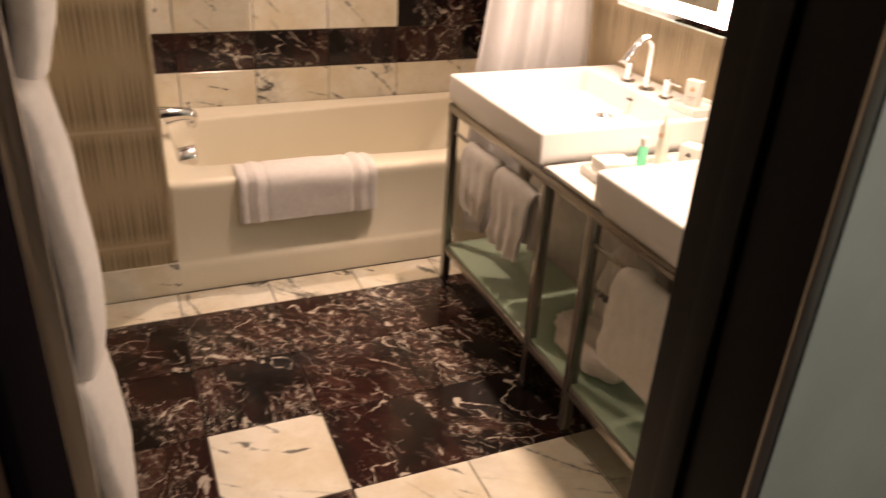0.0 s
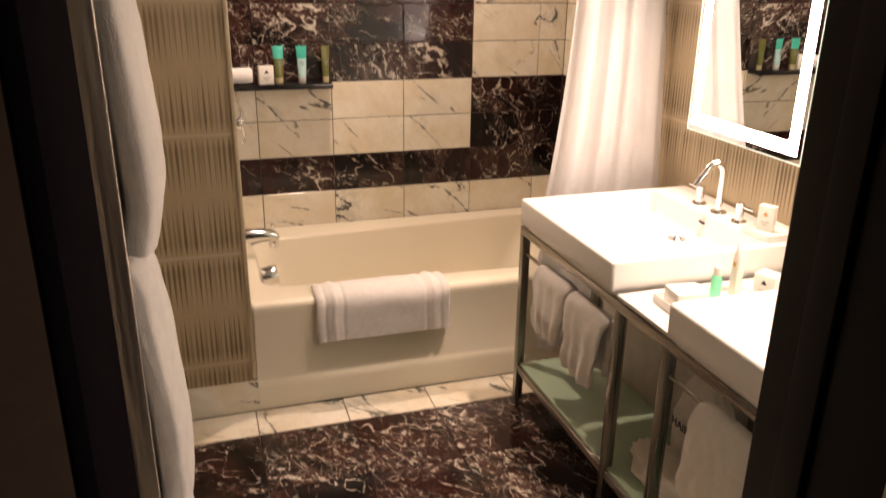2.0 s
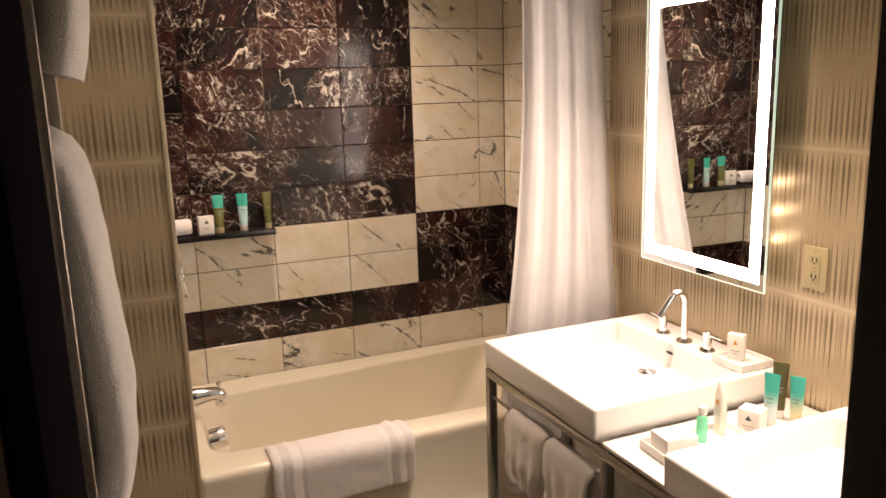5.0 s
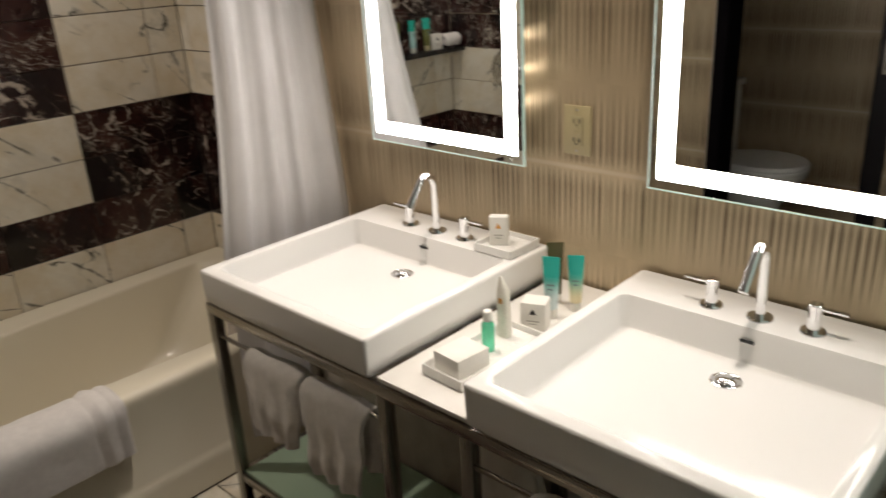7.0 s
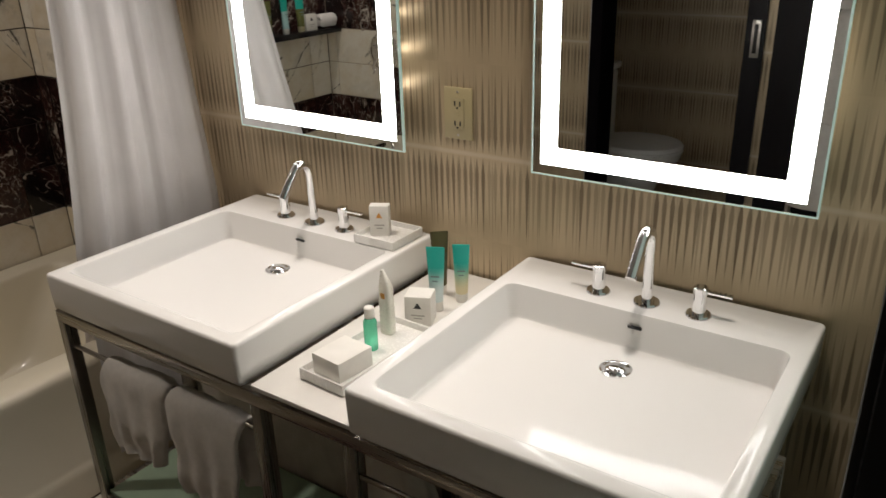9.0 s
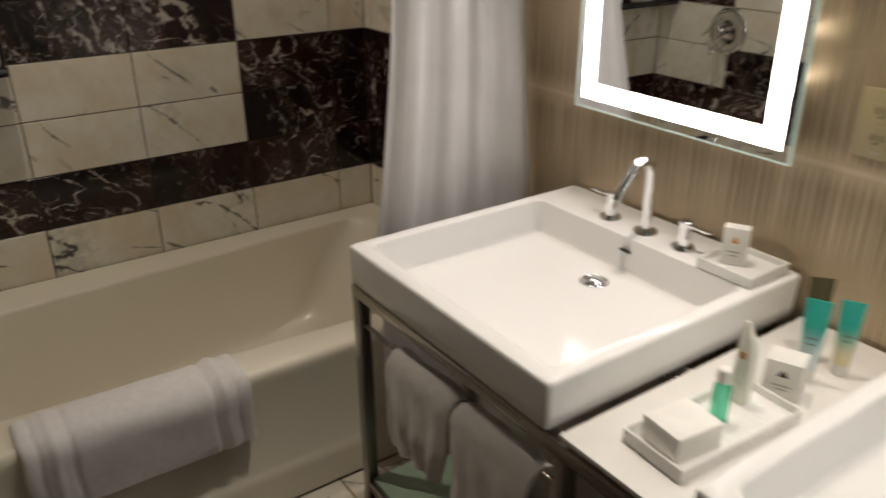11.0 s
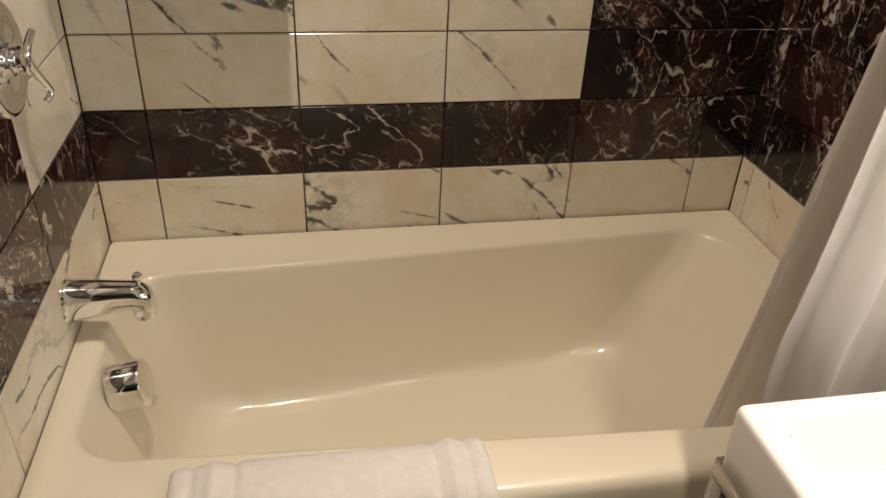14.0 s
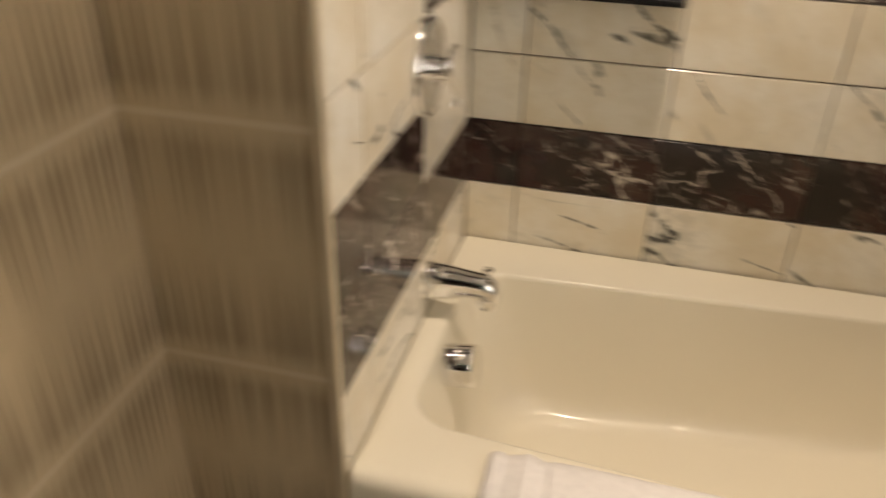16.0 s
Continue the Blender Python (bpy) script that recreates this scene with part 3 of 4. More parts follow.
structure("baseboard_vanity", box(RIGHT - 0.014, RIGHT - 0.001, DOOR_IN + 0.02, -0.87, 0, 0.118, 0.002), WHITE_MARBLE, "veined pale marble baseboard", smooth=35)


# ---- tub ----
def bathtub():
    ob = thing("bathtub", (0.77, -0.42, 0), "cream-white enamelled alcove bathtub with a stepped apron", "bathtub")
    x0, x1, y0, y1, top = TUB_L + 0.002, TUB_R - 0.002, -0.828, -0.004, 0.402

    def rim(inset, z, r=0.012):
        return round_rect(x0 + inset * 0.1, x1 - inset * 0.1, y0 + inset, y1 - inset * 0.1, r, z, 9)

    def inner(f, z, r):
        """The basin at a share f of the way down: it is wider at the sloping back rest end."""
        a0, a1 = 0.062 + 0.100 * f, 1.445 - 0.27 * f
        out = []
        for p in round_rect(0, a1 - a0, 0, 0.6, r, z, 9):
            u = p.x / (a1 - a0)
            back = -0.165 + 0.080 * u - 0.060 * f
            front = -0.672 - 0.078 * min(1.0, u * 1.5) + 0.085 * f
            out.append(Vector((a0 + p.x, front + (back - front) * p.y / 0.6, z)))
        return out

    rings = [round_rect(x0, x1, -0.848, y1, 0.004, 0.002, 9), round_rect(x0, x1, -0.848, y1, 0.004, 0.085, 9),
             round_rect(x0, x1, -0.838, y1, 0.004, 0.105, 9), round_rect(x0, x1, y0, y1, 0.005, 0.115, 9),
             rim(-0.004, 0.36), rim(-0.004, 0.378), rim(0.000, 0.390), rim(0.010, 0.399), rim(0.024, top)]
    for f, z, r in ((-0.12, top, 0.085), (-0.04, top - 0.003, 0.09), (0.0, top - 0.012, 0.095), (0.06, top - 0.04, 0.10), (0.35, 0.27, 0.11), (0.58, 0.184, 0.117), (0.67, 0.153, 0.12), (0.76, 0.128, 0.124), (0.86, 0.108, 0.128), (0.98, 0.093, 0.132), (1.12, 0.082, 0.134), (1.30, 0.0745, 0.13), (1.55, 0.0695, 0.12), (1.9, 0.066, 0.08)):
        rings.append(inner(f, z, r))
    bm = loft(rings)
    part("shell", bm, ENAMEL, ob, smooth=50)
    bm = lathe((0, 0, 0), [(-0.03, 0.046), (0.026, 0.046), (0.030, 0.044), (0.0315, 0.041), (0.032, 0.001)], 0, 36)
    bm.transform(Matrix.Translation((0.108, -0.436, 0.342)) @ Matrix.Rotation(radians(-9), 4, "Y"))
    part("overflow_plate", bm, CHROME, ob, "round chrome overflow cap")
    part("drain", lathe((0.30, -0.42, 0.068), [(0, 0.030), (0.004, 0.030), (0.006, 0.024), (0.003, 0.018), (0.003, 0.001)]), CHROME, ob, "chrome drain")


bathtub()


def tub_spout():
    ob = thing("tub_spout", (TUB_L, -0.345, 0.47), "chrome tub spout with a diverter knob on the marble wall", "tub spout")
    y, z = -0.345, 0.478
    rings = []
    for dx, zc, w, h in ((0.0, 0.478, 0.034, 0.041), (0.012, 0.479, 0.034, 0.040), (0.05, 0.482, 0.030, 0.034), (0.09, 0.485, 0.027, 0.027), (0.118, 0.484, 0.0255, 0.0255),
                         (0.134, 0.479, 0.0245, 0.026), (0.145, 0.472, 0.023, 0.025), (0.152, 0.466, 0.020, 0.020), (0.156, 0.462, 0.014, 0.013)):
        ring = []
        for k in range(28):
            a = 2 * math.pi * k / 28
            ca, sa = math.cos(a), math.sin(a)
            ring.append(Vector((TUB_L + dx, y + w * math.copysign(abs(ca) ** 0.8, ca), zc + h * math.copysign(abs(sa) ** 0.8, sa))))
        rings.append(ring)
    part("body", loft(rings), CHROME, ob)
    part("nozzle", lathe((TUB_L + 0.132, y, 0.434), [(0, 0.017), (0.002, 0.020), (0.024, 0.0225), (0.034, 0.018)]), CHROME, ob)
    part("knob", lathe((TUB_L + 0.130, y, 0.500), [(0, 0.0035), (0.014, 0.0035), (0.016, 0.007), (0.020, 0.0095), (0.026, 0.0095), (0.030, 0.006), (0.031, 0.001)], 2, 20), CHROME, ob)
    part("flange", lathe((TUB_L - 0.006, y, z), [(0, 0.044), (0.008, 0.044), (0.011, 0.041)], 0, 32), CHROME, ob)


tub_spout()


def shower_valve():
    ob = thing("shower_valve", (TUB_L, -0.305, 0.92), "round chrome shower valve with a curved lever", "shower valve")
    c = (TUB_L - 0.006, -0.362, 0.940)
    part("plate", lathe(c, [(0.0, 0.089), (0.010, 0.090), (0.014, 0.0885), (0.0175, 0.085), (0.0185, 0.080), (0.0165, 0.075), (0.0155, 0.072), (0.0160, 0.056), (0.0170, 0.034), (0.019, 0.029)], 0, 40), CHROME, ob)
    part("stem", lathe((c[0] + 0.018, c[1], c[2]), [(0, 0.026), (0.008, 0.025), (0.010, 0.020), (0.016, 0.020), (0.018, 0.022), (0.024, 0.021), (0.027, 0.013)], 0, 28), CHROME, ob)
    pts = [(0.052, c[1] + 0.030, c[2] + 0.036), (0.047, c[1] + 0.014, c[2] + 0.020), (0.044, c[1] + 0.002, c[2] + 0.004), (0.046, c[1] + 0.006, c[2] - 0.014), (0.051, c[1] + 0.024, c[2] - 0.040), (0.056, c[1] + 0.040, c[2] - 0.064), (0.053, c[1] + 0.036, c[2] - 0.074), (0.047, c[1] + 0.028, c[2] - 0.080)]
    part("lever", tube(pts, lambda f: 0.0075 - 0.005 * abs(f - 0.4) ** 1.2, 12), CHROME, ob)


shower_valve()


def curtain(name, label, x_top, x_bot, x_end, y, z0, z1, folds, amp, seed, lean=0.0, knee=0.7, mat=None):
    bm = bmesh.new()
    nx, nz = folds * 10, 44
    rows = []
    for j in range(nz + 1):
        f = j / nz
        z = z1 + (z0 - z1) * f
        left = x_top + (x_bot - x_top) * min(1.0, f / knee) ** 2
        row = []
        for i in range(nx + 1):
            u = i / nx
            w = u + 0.035 * noise.noise(Vector((u * 5, f * 1.6, seed)))
            x = left + (x_end - left) * u
            a = amp * (0.75 + 0.45 * noise.noise(Vector((u * 7, seed, f * 1.1)))) * (0.8 + 0.35 * f)
            yy = y + a * math.sin(w * folds * 2 * math.pi + seed) + 0.3 * a * math.sin(w * folds * 4.6 * math.pi + f * 2) + lean * min(1.0, f / 0.68)
            row.append(bm.verts.new((x + 0.3 * a * math.cos(w * folds * 2 * math.pi), yy, z)))
        rows.append(row)
    for a, b in zip(rows, rows[1:]):
        for i in range(nx):
            bm.faces.new((a[i], a[i + 1], b[i + 1], b[i]))
    ob = single(name, bm, mat or FABRIC, label, "curtain", smooth=80)
    s = ob.modifiers.new("thickness", "SOLIDIFY")
    s.thickness = 0.002
    return ob


curtain("shower_curtain", "white fabric shower curtain drawn to one side, outside the tub", 1.190, 1.045, 1.502, -0.778, 0.13, 2.166, 4, 0.020, 1.3, -0.150)
curtain("curtain_liner", "sheer white shower liner hanging inside the tub", 1.262, 1.112, 1.515, -0.745, 0.28, 2.166, 5, 0.022, 4.1, 0.045, 0.97, LINER)


def curtain_rail():
    ob = thing("curtain_rail", (0.77, -0.768, 2.18), "chrome shower curtain rail across the tub alcove", "curtain rail")
    part("rod", tube([(TUB_L + 0.006, -0.768, 2.18), (TUB_R - 0.006, -0.768, 2.18)], 0.012), CHROME, ob)
    for x in (TUB_L, TUB_R - 0.008):
        part("flange", lathe((x, -0.768, 2.18), [(0, 0.03), (0.008, 0.028)], 0), CHROME, ob)


curtain_rail()


def tub_towel():
    path = [(-0.715, 0.330), (-0.712, 0.378), (-0.722, 0.408), (-0.760, 0.4125), (-0.815, 0.410), (-0.842, 0.396), (-0.849, 0.366), (-0.849, 0.30), (-0.849, 0.242)]
    ribs = [(0.290, 0.011, 0.011), (0.322, 0.007, -0.008), (0.258, 0.006, -0.008), (0.655, 0.010, 0.011), (0.628, 0.006, -0.009), (0.682, 0.006, -0.009)]
    single("bath_towel", drape(path, 0.226, 0.716, 0.020, 0, 0.004, 3.0, ribs, 110, 0.012), TERRY, "thick white folded bath towel with woven bands over the tub edge", "towel", smooth=60)


tub_towel()


# ---- corner shelf with toiletries ----
SHELF_Z = 1.040
tagged(link("bath_shelf", box(TUB_L + 0.001, 0.440, -0.098, -0.002, SHELF_Z - 0.022, SHELF_Z, 0.002), plain("black_stone", (0.012, 0.011, 0.012), 0.15, vary=0.3)), "black stone shelf set into the tiled wall", "shelf")


def card_box(name, c, size, turn, label, ink, printed=True):
    """A small upright or lying carton with a printed mark and two bars of unreadable print."""
    ob = thing(name, c, label, "carton", "toiletries")
    w, d, h = size
    m = Matrix.Translation(c) @ Matrix.Rotation(radians(turn), 4, "Z")
    bm = box(-w / 2, w / 2, -d / 2, d / 2, 0, h, 0.0012)
    bm.transform(m)
    part("carton", bm, CARD, ob)
    if not printed:
        return ob
    bm = bmesh.new()
    bm.faces.new([bm.verts.new(p) for p in ((-w * 0.16, -d / 2 - 0.0006, h * 0.60), (w * 0.16, -d / 2 - 0.0006, h * 0.60), (0, -d / 2 - 0.0006, h * 0.80))])
    bm.transform(m)
    part("printed_mark", bm, ink, ob, smooth=0)
    bm = box(-w * 0.26, w * 0.26, -d / 2 - 0.0006, -d / 2 + 0.0005, h * 0.34, h * 0.385)
    box(-w * 0.16, w * 0.16, -d / 2 - 0.0006, -d / 2 + 0.0005, h * 0.24, h * 0.28, 0, bm)
    bm.transform(m)
    part("print_bars", bm, plain("grey_print", (0.42, 0.40, 0.36), 0.6), ob, smooth=0)
    return ob


def toiletry_tube(c, height, width, turn, top, low, label, cap=None):
    """A squeeze tube standing on its cap: round at the cap, flat and wide at the crimped top."""
    ob = thing("toiletry_tube", c, label, "tube", "toiletries")
    m = Matrix.Translation(c) @ Matrix.Rotation(radians(turn), 4, "Z")

    def ring(f, z):
        rw = width / 2 * (0.72 + 0.28 * f)
        rd = width / 2 * 0.72 * (1 - f) + 0.0012
        return [Vector((rw * math.cos(a), rd * math.sin(a), z)) for a in (2 * math.pi * k / 20 for k in range(20))]
    cap_h = height * 0.16
    bm = lathe((0, 0, 0), [(0, width * 0.31), (0.002, width * 0.34), (cap_h - 0.001, width * 0.35), (cap_h, width * 0.30)])
    bm.transform(m)
    part("cap", bm, cap or CARD, ob)
    split = 0.60
    bm = loft([ring(f, cap_h + (height - cap_h) * f) for f in (0.0, 0.2, 0.4, split)])
    bm.transform(m)
    part("body", bm, low, ob)
    bm = loft([ring(f, cap_h + (height - cap_h) * f + 0.0002) for f in (split, 0.8, 0.93, 0.94, 1.0)])
    bm.transform(m)
    part("crimped_top", bm, top, ob)
    bm = box(-width * 0.22, width * 0.22, -width * 0.335, -width * 0.325, height * 0.56, height * 0.585)
    box(-width * 0.15, width * 0.15, -width * 0.345, -width * 0.335, height * 0.49, height * 0.51, 0, bm)
    bm.transform(m)
    part("print_bars", bm, TUBE_PRINT, ob, smooth=0)
    return ob


single("wash_cloth", drape([(-0.070, SHELF_Z + 0.014), (-0.085, SHELF_Z + 0.032), (-0.075, SHELF_Z + 0.056), (-0.050, SHELF_Z + 0.060), (-0.032, SHELF_Z + 0.040), (-0.038, SHELF_Z + 0.018), (-0.056, SHELF_Z + 0.020), (-0.058, SHELF_Z + 0.038)], 0.016, 0.118, 0.022, 0, 0.003, 2.0, (), 16, 0.012), TERRY, "small white rolled wash cloth on the black shelf", "wash cloth", smooth=60)
card_box("soap_carton", (0.172, -0.060, SHELF_Z), (0.060, 0.026, 0.072), 10, "small white soap carton with a dark printed mark", INK)
toiletry_tube((0.226, -0.055, SHELF_Z), 0.150, 0.046, 10, TEAL, OLIVE, "small tube with a teal top and green gel", CREAM_TUBE)
toiletry_tube((0.320, -0.055, SHELF_Z), 0.148, 0.044, -5, TEAL, AQUA, "small tube fading from teal to white")
toiletry_tube((0.418, -0.055, SHELF_Z), 0.148, 0.038, 12, OLIVE, OLIVE, "small dark olive tube with pale cap", CREAM_TUBE)


# ---- vanity ----
RIM = 0.787                        # top of the sinks
RAIL = 0.684                       # top of the steel frame
SX0, SX1 = 0.884, 1.512
S1, S2 = (-1.683, -1.070), (-2.553, -1.940)
LEGS = (-1.062, -1.700, -1.928, -2.545)
FRONT_X, REAR_X = 0.912, 1.200


def vanity_frame():
    ob = thing("vanity_stand", (1.2, -1.8, 0), "brushed steel vanity stand with square legs and rails", "vanity stand")
    h = 0.0135
    for y in LEGS:
        for x in (FRONT_X, REAR_X):
            leg = part("leg", box(x - h, x + h, y - h, y + h, 0.022, RAIL - 0.0275, 0.0012), STEEL_Z, ob)
            part("foot", lathe((x, y, 0.0), [(0, 0.012), (0.005, 0.012), (0.007, 0.006), (0.022, 0.006)], 2, 12), INK, leg, "black levelling foot")
    y0, y1 = LEGS[-1] - h, LEGS[0] + h
    for x in (FRONT_X, REAR_X):
        part("top_rail", box(x - h, x + h, y0, y1, RAIL - 0.027, RAIL, 0.0012), STEEL_Y, ob)
        for a, b in zip(LEGS, LEGS[1:]):
            part("shelf_rail", box(x - h + 0.001, x + h - 0.001, b + h + 0.0005, a - h - 0.0005, 0.140, 0.165, 0.0012), STEEL_Y, ob)
    for y in LEGS:
        part("cross_rail", box(FRONT_X + h + 0.0005, REAR_X - h - 0.0005, y - h + 0.001, y + h - 0.001, RAIL - 0.0265, RAIL - 0.0005, 0.0012), STEEL_Y, ob)
    for y in (LEGS[0], LEGS[-1]):
        part("shelf_cross_rail", box(FRONT_X + h + 0.0005, REAR_X - h - 0.0005, y - h + 0.001, y + h - 0.001, 0.140, 0.165, 0.0012), STEEL_Y, ob)
    part("back_panel", box(REAR_X + h + 0.001, REAR_X + h + 0.013, y0, y1, 0.14, RAIL - 0.002, 0.001), plain("grey_beige_panel", (0.56, 0.51, 0.47), 0.5), ob, "plain grey-beige back panel")
    for a, b in ((LEGS[0], LEGS[1]), (LEGS[2], LEGS[3])):
        part("towel_bar", tube([(FRONT_X, a - h, 0.592), (FRONT_X, b + h, 0.592)], 0.0055), STEEL_Y, ob)


vanity_frame()
single("glass_shelf", box(FRONT_X - 0.004, REAR_X + 0.006, LEGS[-1] + 0.016, LEGS[0] - 0.016, 0.1655, 0.1755, 0.0015), SHELF_GLASS, "frosted green glass shelf in the vanity stand", "glass shelf")
single("counter_slab", box(0.908, 1.500, S2[1] + 0.012, S1[0] - 0.026, RAIL + 0.0005, RAIL + 0.0125, 0, box(0.896, 1.512, S2[1] + 0.003, S1[0] - 0.016, RAIL + 0.0123, RAIL + 0.0213, 0.001)), COUNTER, "white counter slab between the two sinks", "counter")


def sink():
    """A thick square basin with a deep flat bowl and a ledge for the tap at the wall."""
    y0, y1 = S1
    ob = thing("sink", (1.2, (y0 + y1) / 2, RAIL), "thick square white porcelain sink with chrome drain", "sink", "sinks on the vanity")
    rr = lambda i, z, r: round_rect(SX0 + i, SX1 - i * 0.4, y0 + i, y1 - i, r, z, 6)
    inn = lambda i, z, r, k=0.3: round_rect(SX0 + 0.034 + i, 1.376 - i * k, y0 + 0.030 + i * min(1, k + 0.12), y1 - 0.030 - i * min(1, k + 0.12), r, z, 6)
    rings = [rr(0.020, RAIL + 0.0005, 0.010), rr(0.020, RAIL + 0.0155, 0.010), rr(0.005, RAIL + 0.0165, 0.010), rr(0.002, RAIL + 0.020, 0.010), rr(0.001, RAIL + 0.045, 0.010), rr(0.0, RIM - 0.008, 0.010), rr(0.001, RIM - 0.003, 0.010), rr(0.003, RIM - 0.0008, 0.009), rr(0.006, RIM, 0.008),
             inn(-0.004, RIM, 0.022, 1), inn(0.0, RIM - 0.0012, 0.022, 1), inn(0.003, RIM - 0.005, 0.022), inn(0.005, RIM - 0.009, 0.022), inn(0.012, RIM - 0.030, 0.022), inn(0.0245, RIM - 0.060, 0.021), inn(0.027, RIM - 0.066, 0.020), inn(0.031, RIM - 0.0715, 0.019), inn(0.036, RIM - 0.0730, 0.018), inn(0.042, RIM - 0.0733, 0.018), inn(0.06, RIM - 0.0739, 0.02), inn(0.16, RIM - 0.0775, 0.03, 1)]
    part("basin", loft(rings), PORCELAIN, ob, smooth=40)
    cy = (y0 + y1) / 2
    drain = part("drain", lathe((1.285, cy, RIM - 0.0765), [(0, 0.030), (0.003, 0.030), (0.004, 0.027), (0.002, 0.022), (0.002, 0.002)]), CHROME, ob, "chrome drain ring")
    part("plug", lathe((1.285, cy, RIM - 0.0755), [(0, 0.018), (0.005, 0.019), (0.008, 0.014), (0.009, 0.002)]), CHROME, drain)
    bm = box(-0.002, 0.002, -0.014, 0.014, -0.0035, 0.0035, 0.0016)
    bm.transform(Matrix.Translation((1.3690, cy, RIM - 0.028)) @ Matrix.Rotation(radians(-15), 4, "Y"))
    part("overflow_slot", bm, SLOT_SHADE, ob, "dark piece for the shade in the overflow slot")
    return ob


first_sink = sink()
copy_thing(first_sink, Matrix.Translation(Vector(first_sink.location) + Vector((0, S2[0] - S1[0], 0))))


def tap():
    cy = (S1[0] + S1[1]) / 2
    c = (1.425, cy, RIM + 0.0003)
    ob = thing("tap", c, "chrome three-piece tap with a bent spout on the sink ledge", "tap", "taps on the sinks")
    part("spout_collar", lathe(c, [(0, 0.026), (0.003, 0.026), (0.006, 0.024), (0.007, 0.012)], 2, 32), CHROME, ob)
    pts = [(c[0], cy, RIM + 0.004), (c[0], cy, RIM + 0.06), (c[0], cy, RIM + 0.125)]
    for k in range(1, 9):
        a = radians(k * 17)
        pts.append((c[0] - 0.030 * (1 - math.cos(a)), cy, RIM + 0.125 + 0.030 * math.sin(a) * 1.15))
    last = pts[-1]
    pts += [(last[0] - 0.024, cy, last[2] - 0.030), (last[0] - 0.046, cy, last[2] - 0.058)]
    part("spout", tube(pts, 0.0105, 16), CHROME, ob)
    for side in (1, -1):
        y = cy + side * 0.100
        handle = part("handle", lathe((c[0], y, c[2]), [(0, 0.024), (0.003, 0.024), (0.006, 0.022), (0.0065, 0.013), (0.045, 0.0125), (0.046, 0.0135), (0.058, 0.0135), (0.060, 0.011)], 2, 28), CHROME, ob)
        part("lever", box(c[0] - 0.006, c[0] + 0.006, min(y + side * 0.006, y + side * 0.058), max(y + side * 0.006, y + side * 0.058), c[2] + 0.049, c[2] + 0.055, 0.0015), CHROME, handle)
    return ob


first_tap = tap()
copy_thing(first_tap, Matrix.Translation(Vector(first_tap.location) + Vector((0, S2[0] - S1[0], 0))))


# ---- mirrors ----
def lit_mirror():
    y0, y1, z0, z1, x = -1.646, -1.100, 0.997, 1.86, 1.466
    ob = thing("lit_mirror", (RIGHT, (y0 + y1) / 2, z0), "wall mirror with a frosted lit border and green glass edge given a faint glow", "mirror", "mirrors over the sinks")
    part("glass", box(x, x + 0.005, y0 + 0.003, y1 - 0.003, z0 + 0.003, z1 - 0.003), MIRROR, ob, smooth=0)
    bm = bmesh.new()
    for a in ((y0, y1, z0, z0 + 0.003), (y0, y1, z1 - 0.003, z1), (y0, y0 + 0.003, z0 + 0.003, z1 - 0.003), (y1 - 0.003, y1, z0 + 0.003, z1 - 0.003)):
        box(x - 0.001, x + 0.006, *a, 0, bm)
    part("glass_edge", bm, EDGE_GLOW, ob, "green glass edge given a faint glow", smooth=0)
    i, w = 0.021, 0.036
    a0, a1, b0, b1 = y0 + i, y1 - i, z0 + i + 0.002, z1 - i
    for a in ((a0, a1, b0, b0 + w), (a0, a1, b1 - w, b1), (a0, a0 + w, b0 + w, b1 - w), (a1 - w, a1, b0 + w, b1 - w)):
        part("light_strip", box(x - 0.0012, x - 0.0002, *a), STRIP_GLOW, ob, "glowing frosted light strip", smooth=0)
    part("housing", box(x + 0.0052, RIGHT - 0.006, y0 + 0.05, y1 - 0.05, z0 + 0.05, z1 - 0.05, 0.002), SAND_TRIM, ob)
    for dz in (0.140, 0.220, 0.300):
        part("back_light", box(x + 0.014, x + 0.046, y0 + 0.044, y0 + 0.0495, z0 + dz - 0.008, z0 + dz + 0.008, 0.001), BACK_GLOW, ob, "glowing back light", smooth=0)
    return ob


first_mirror = lit_mirror()
copy_thing(first_mirror, Matrix.Translation(Vector(first_mirror.location) + Vector((0, -0.869, 0))))
first_mirror.rotation_euler.z = radians(-0.9)       # hangs a little askew


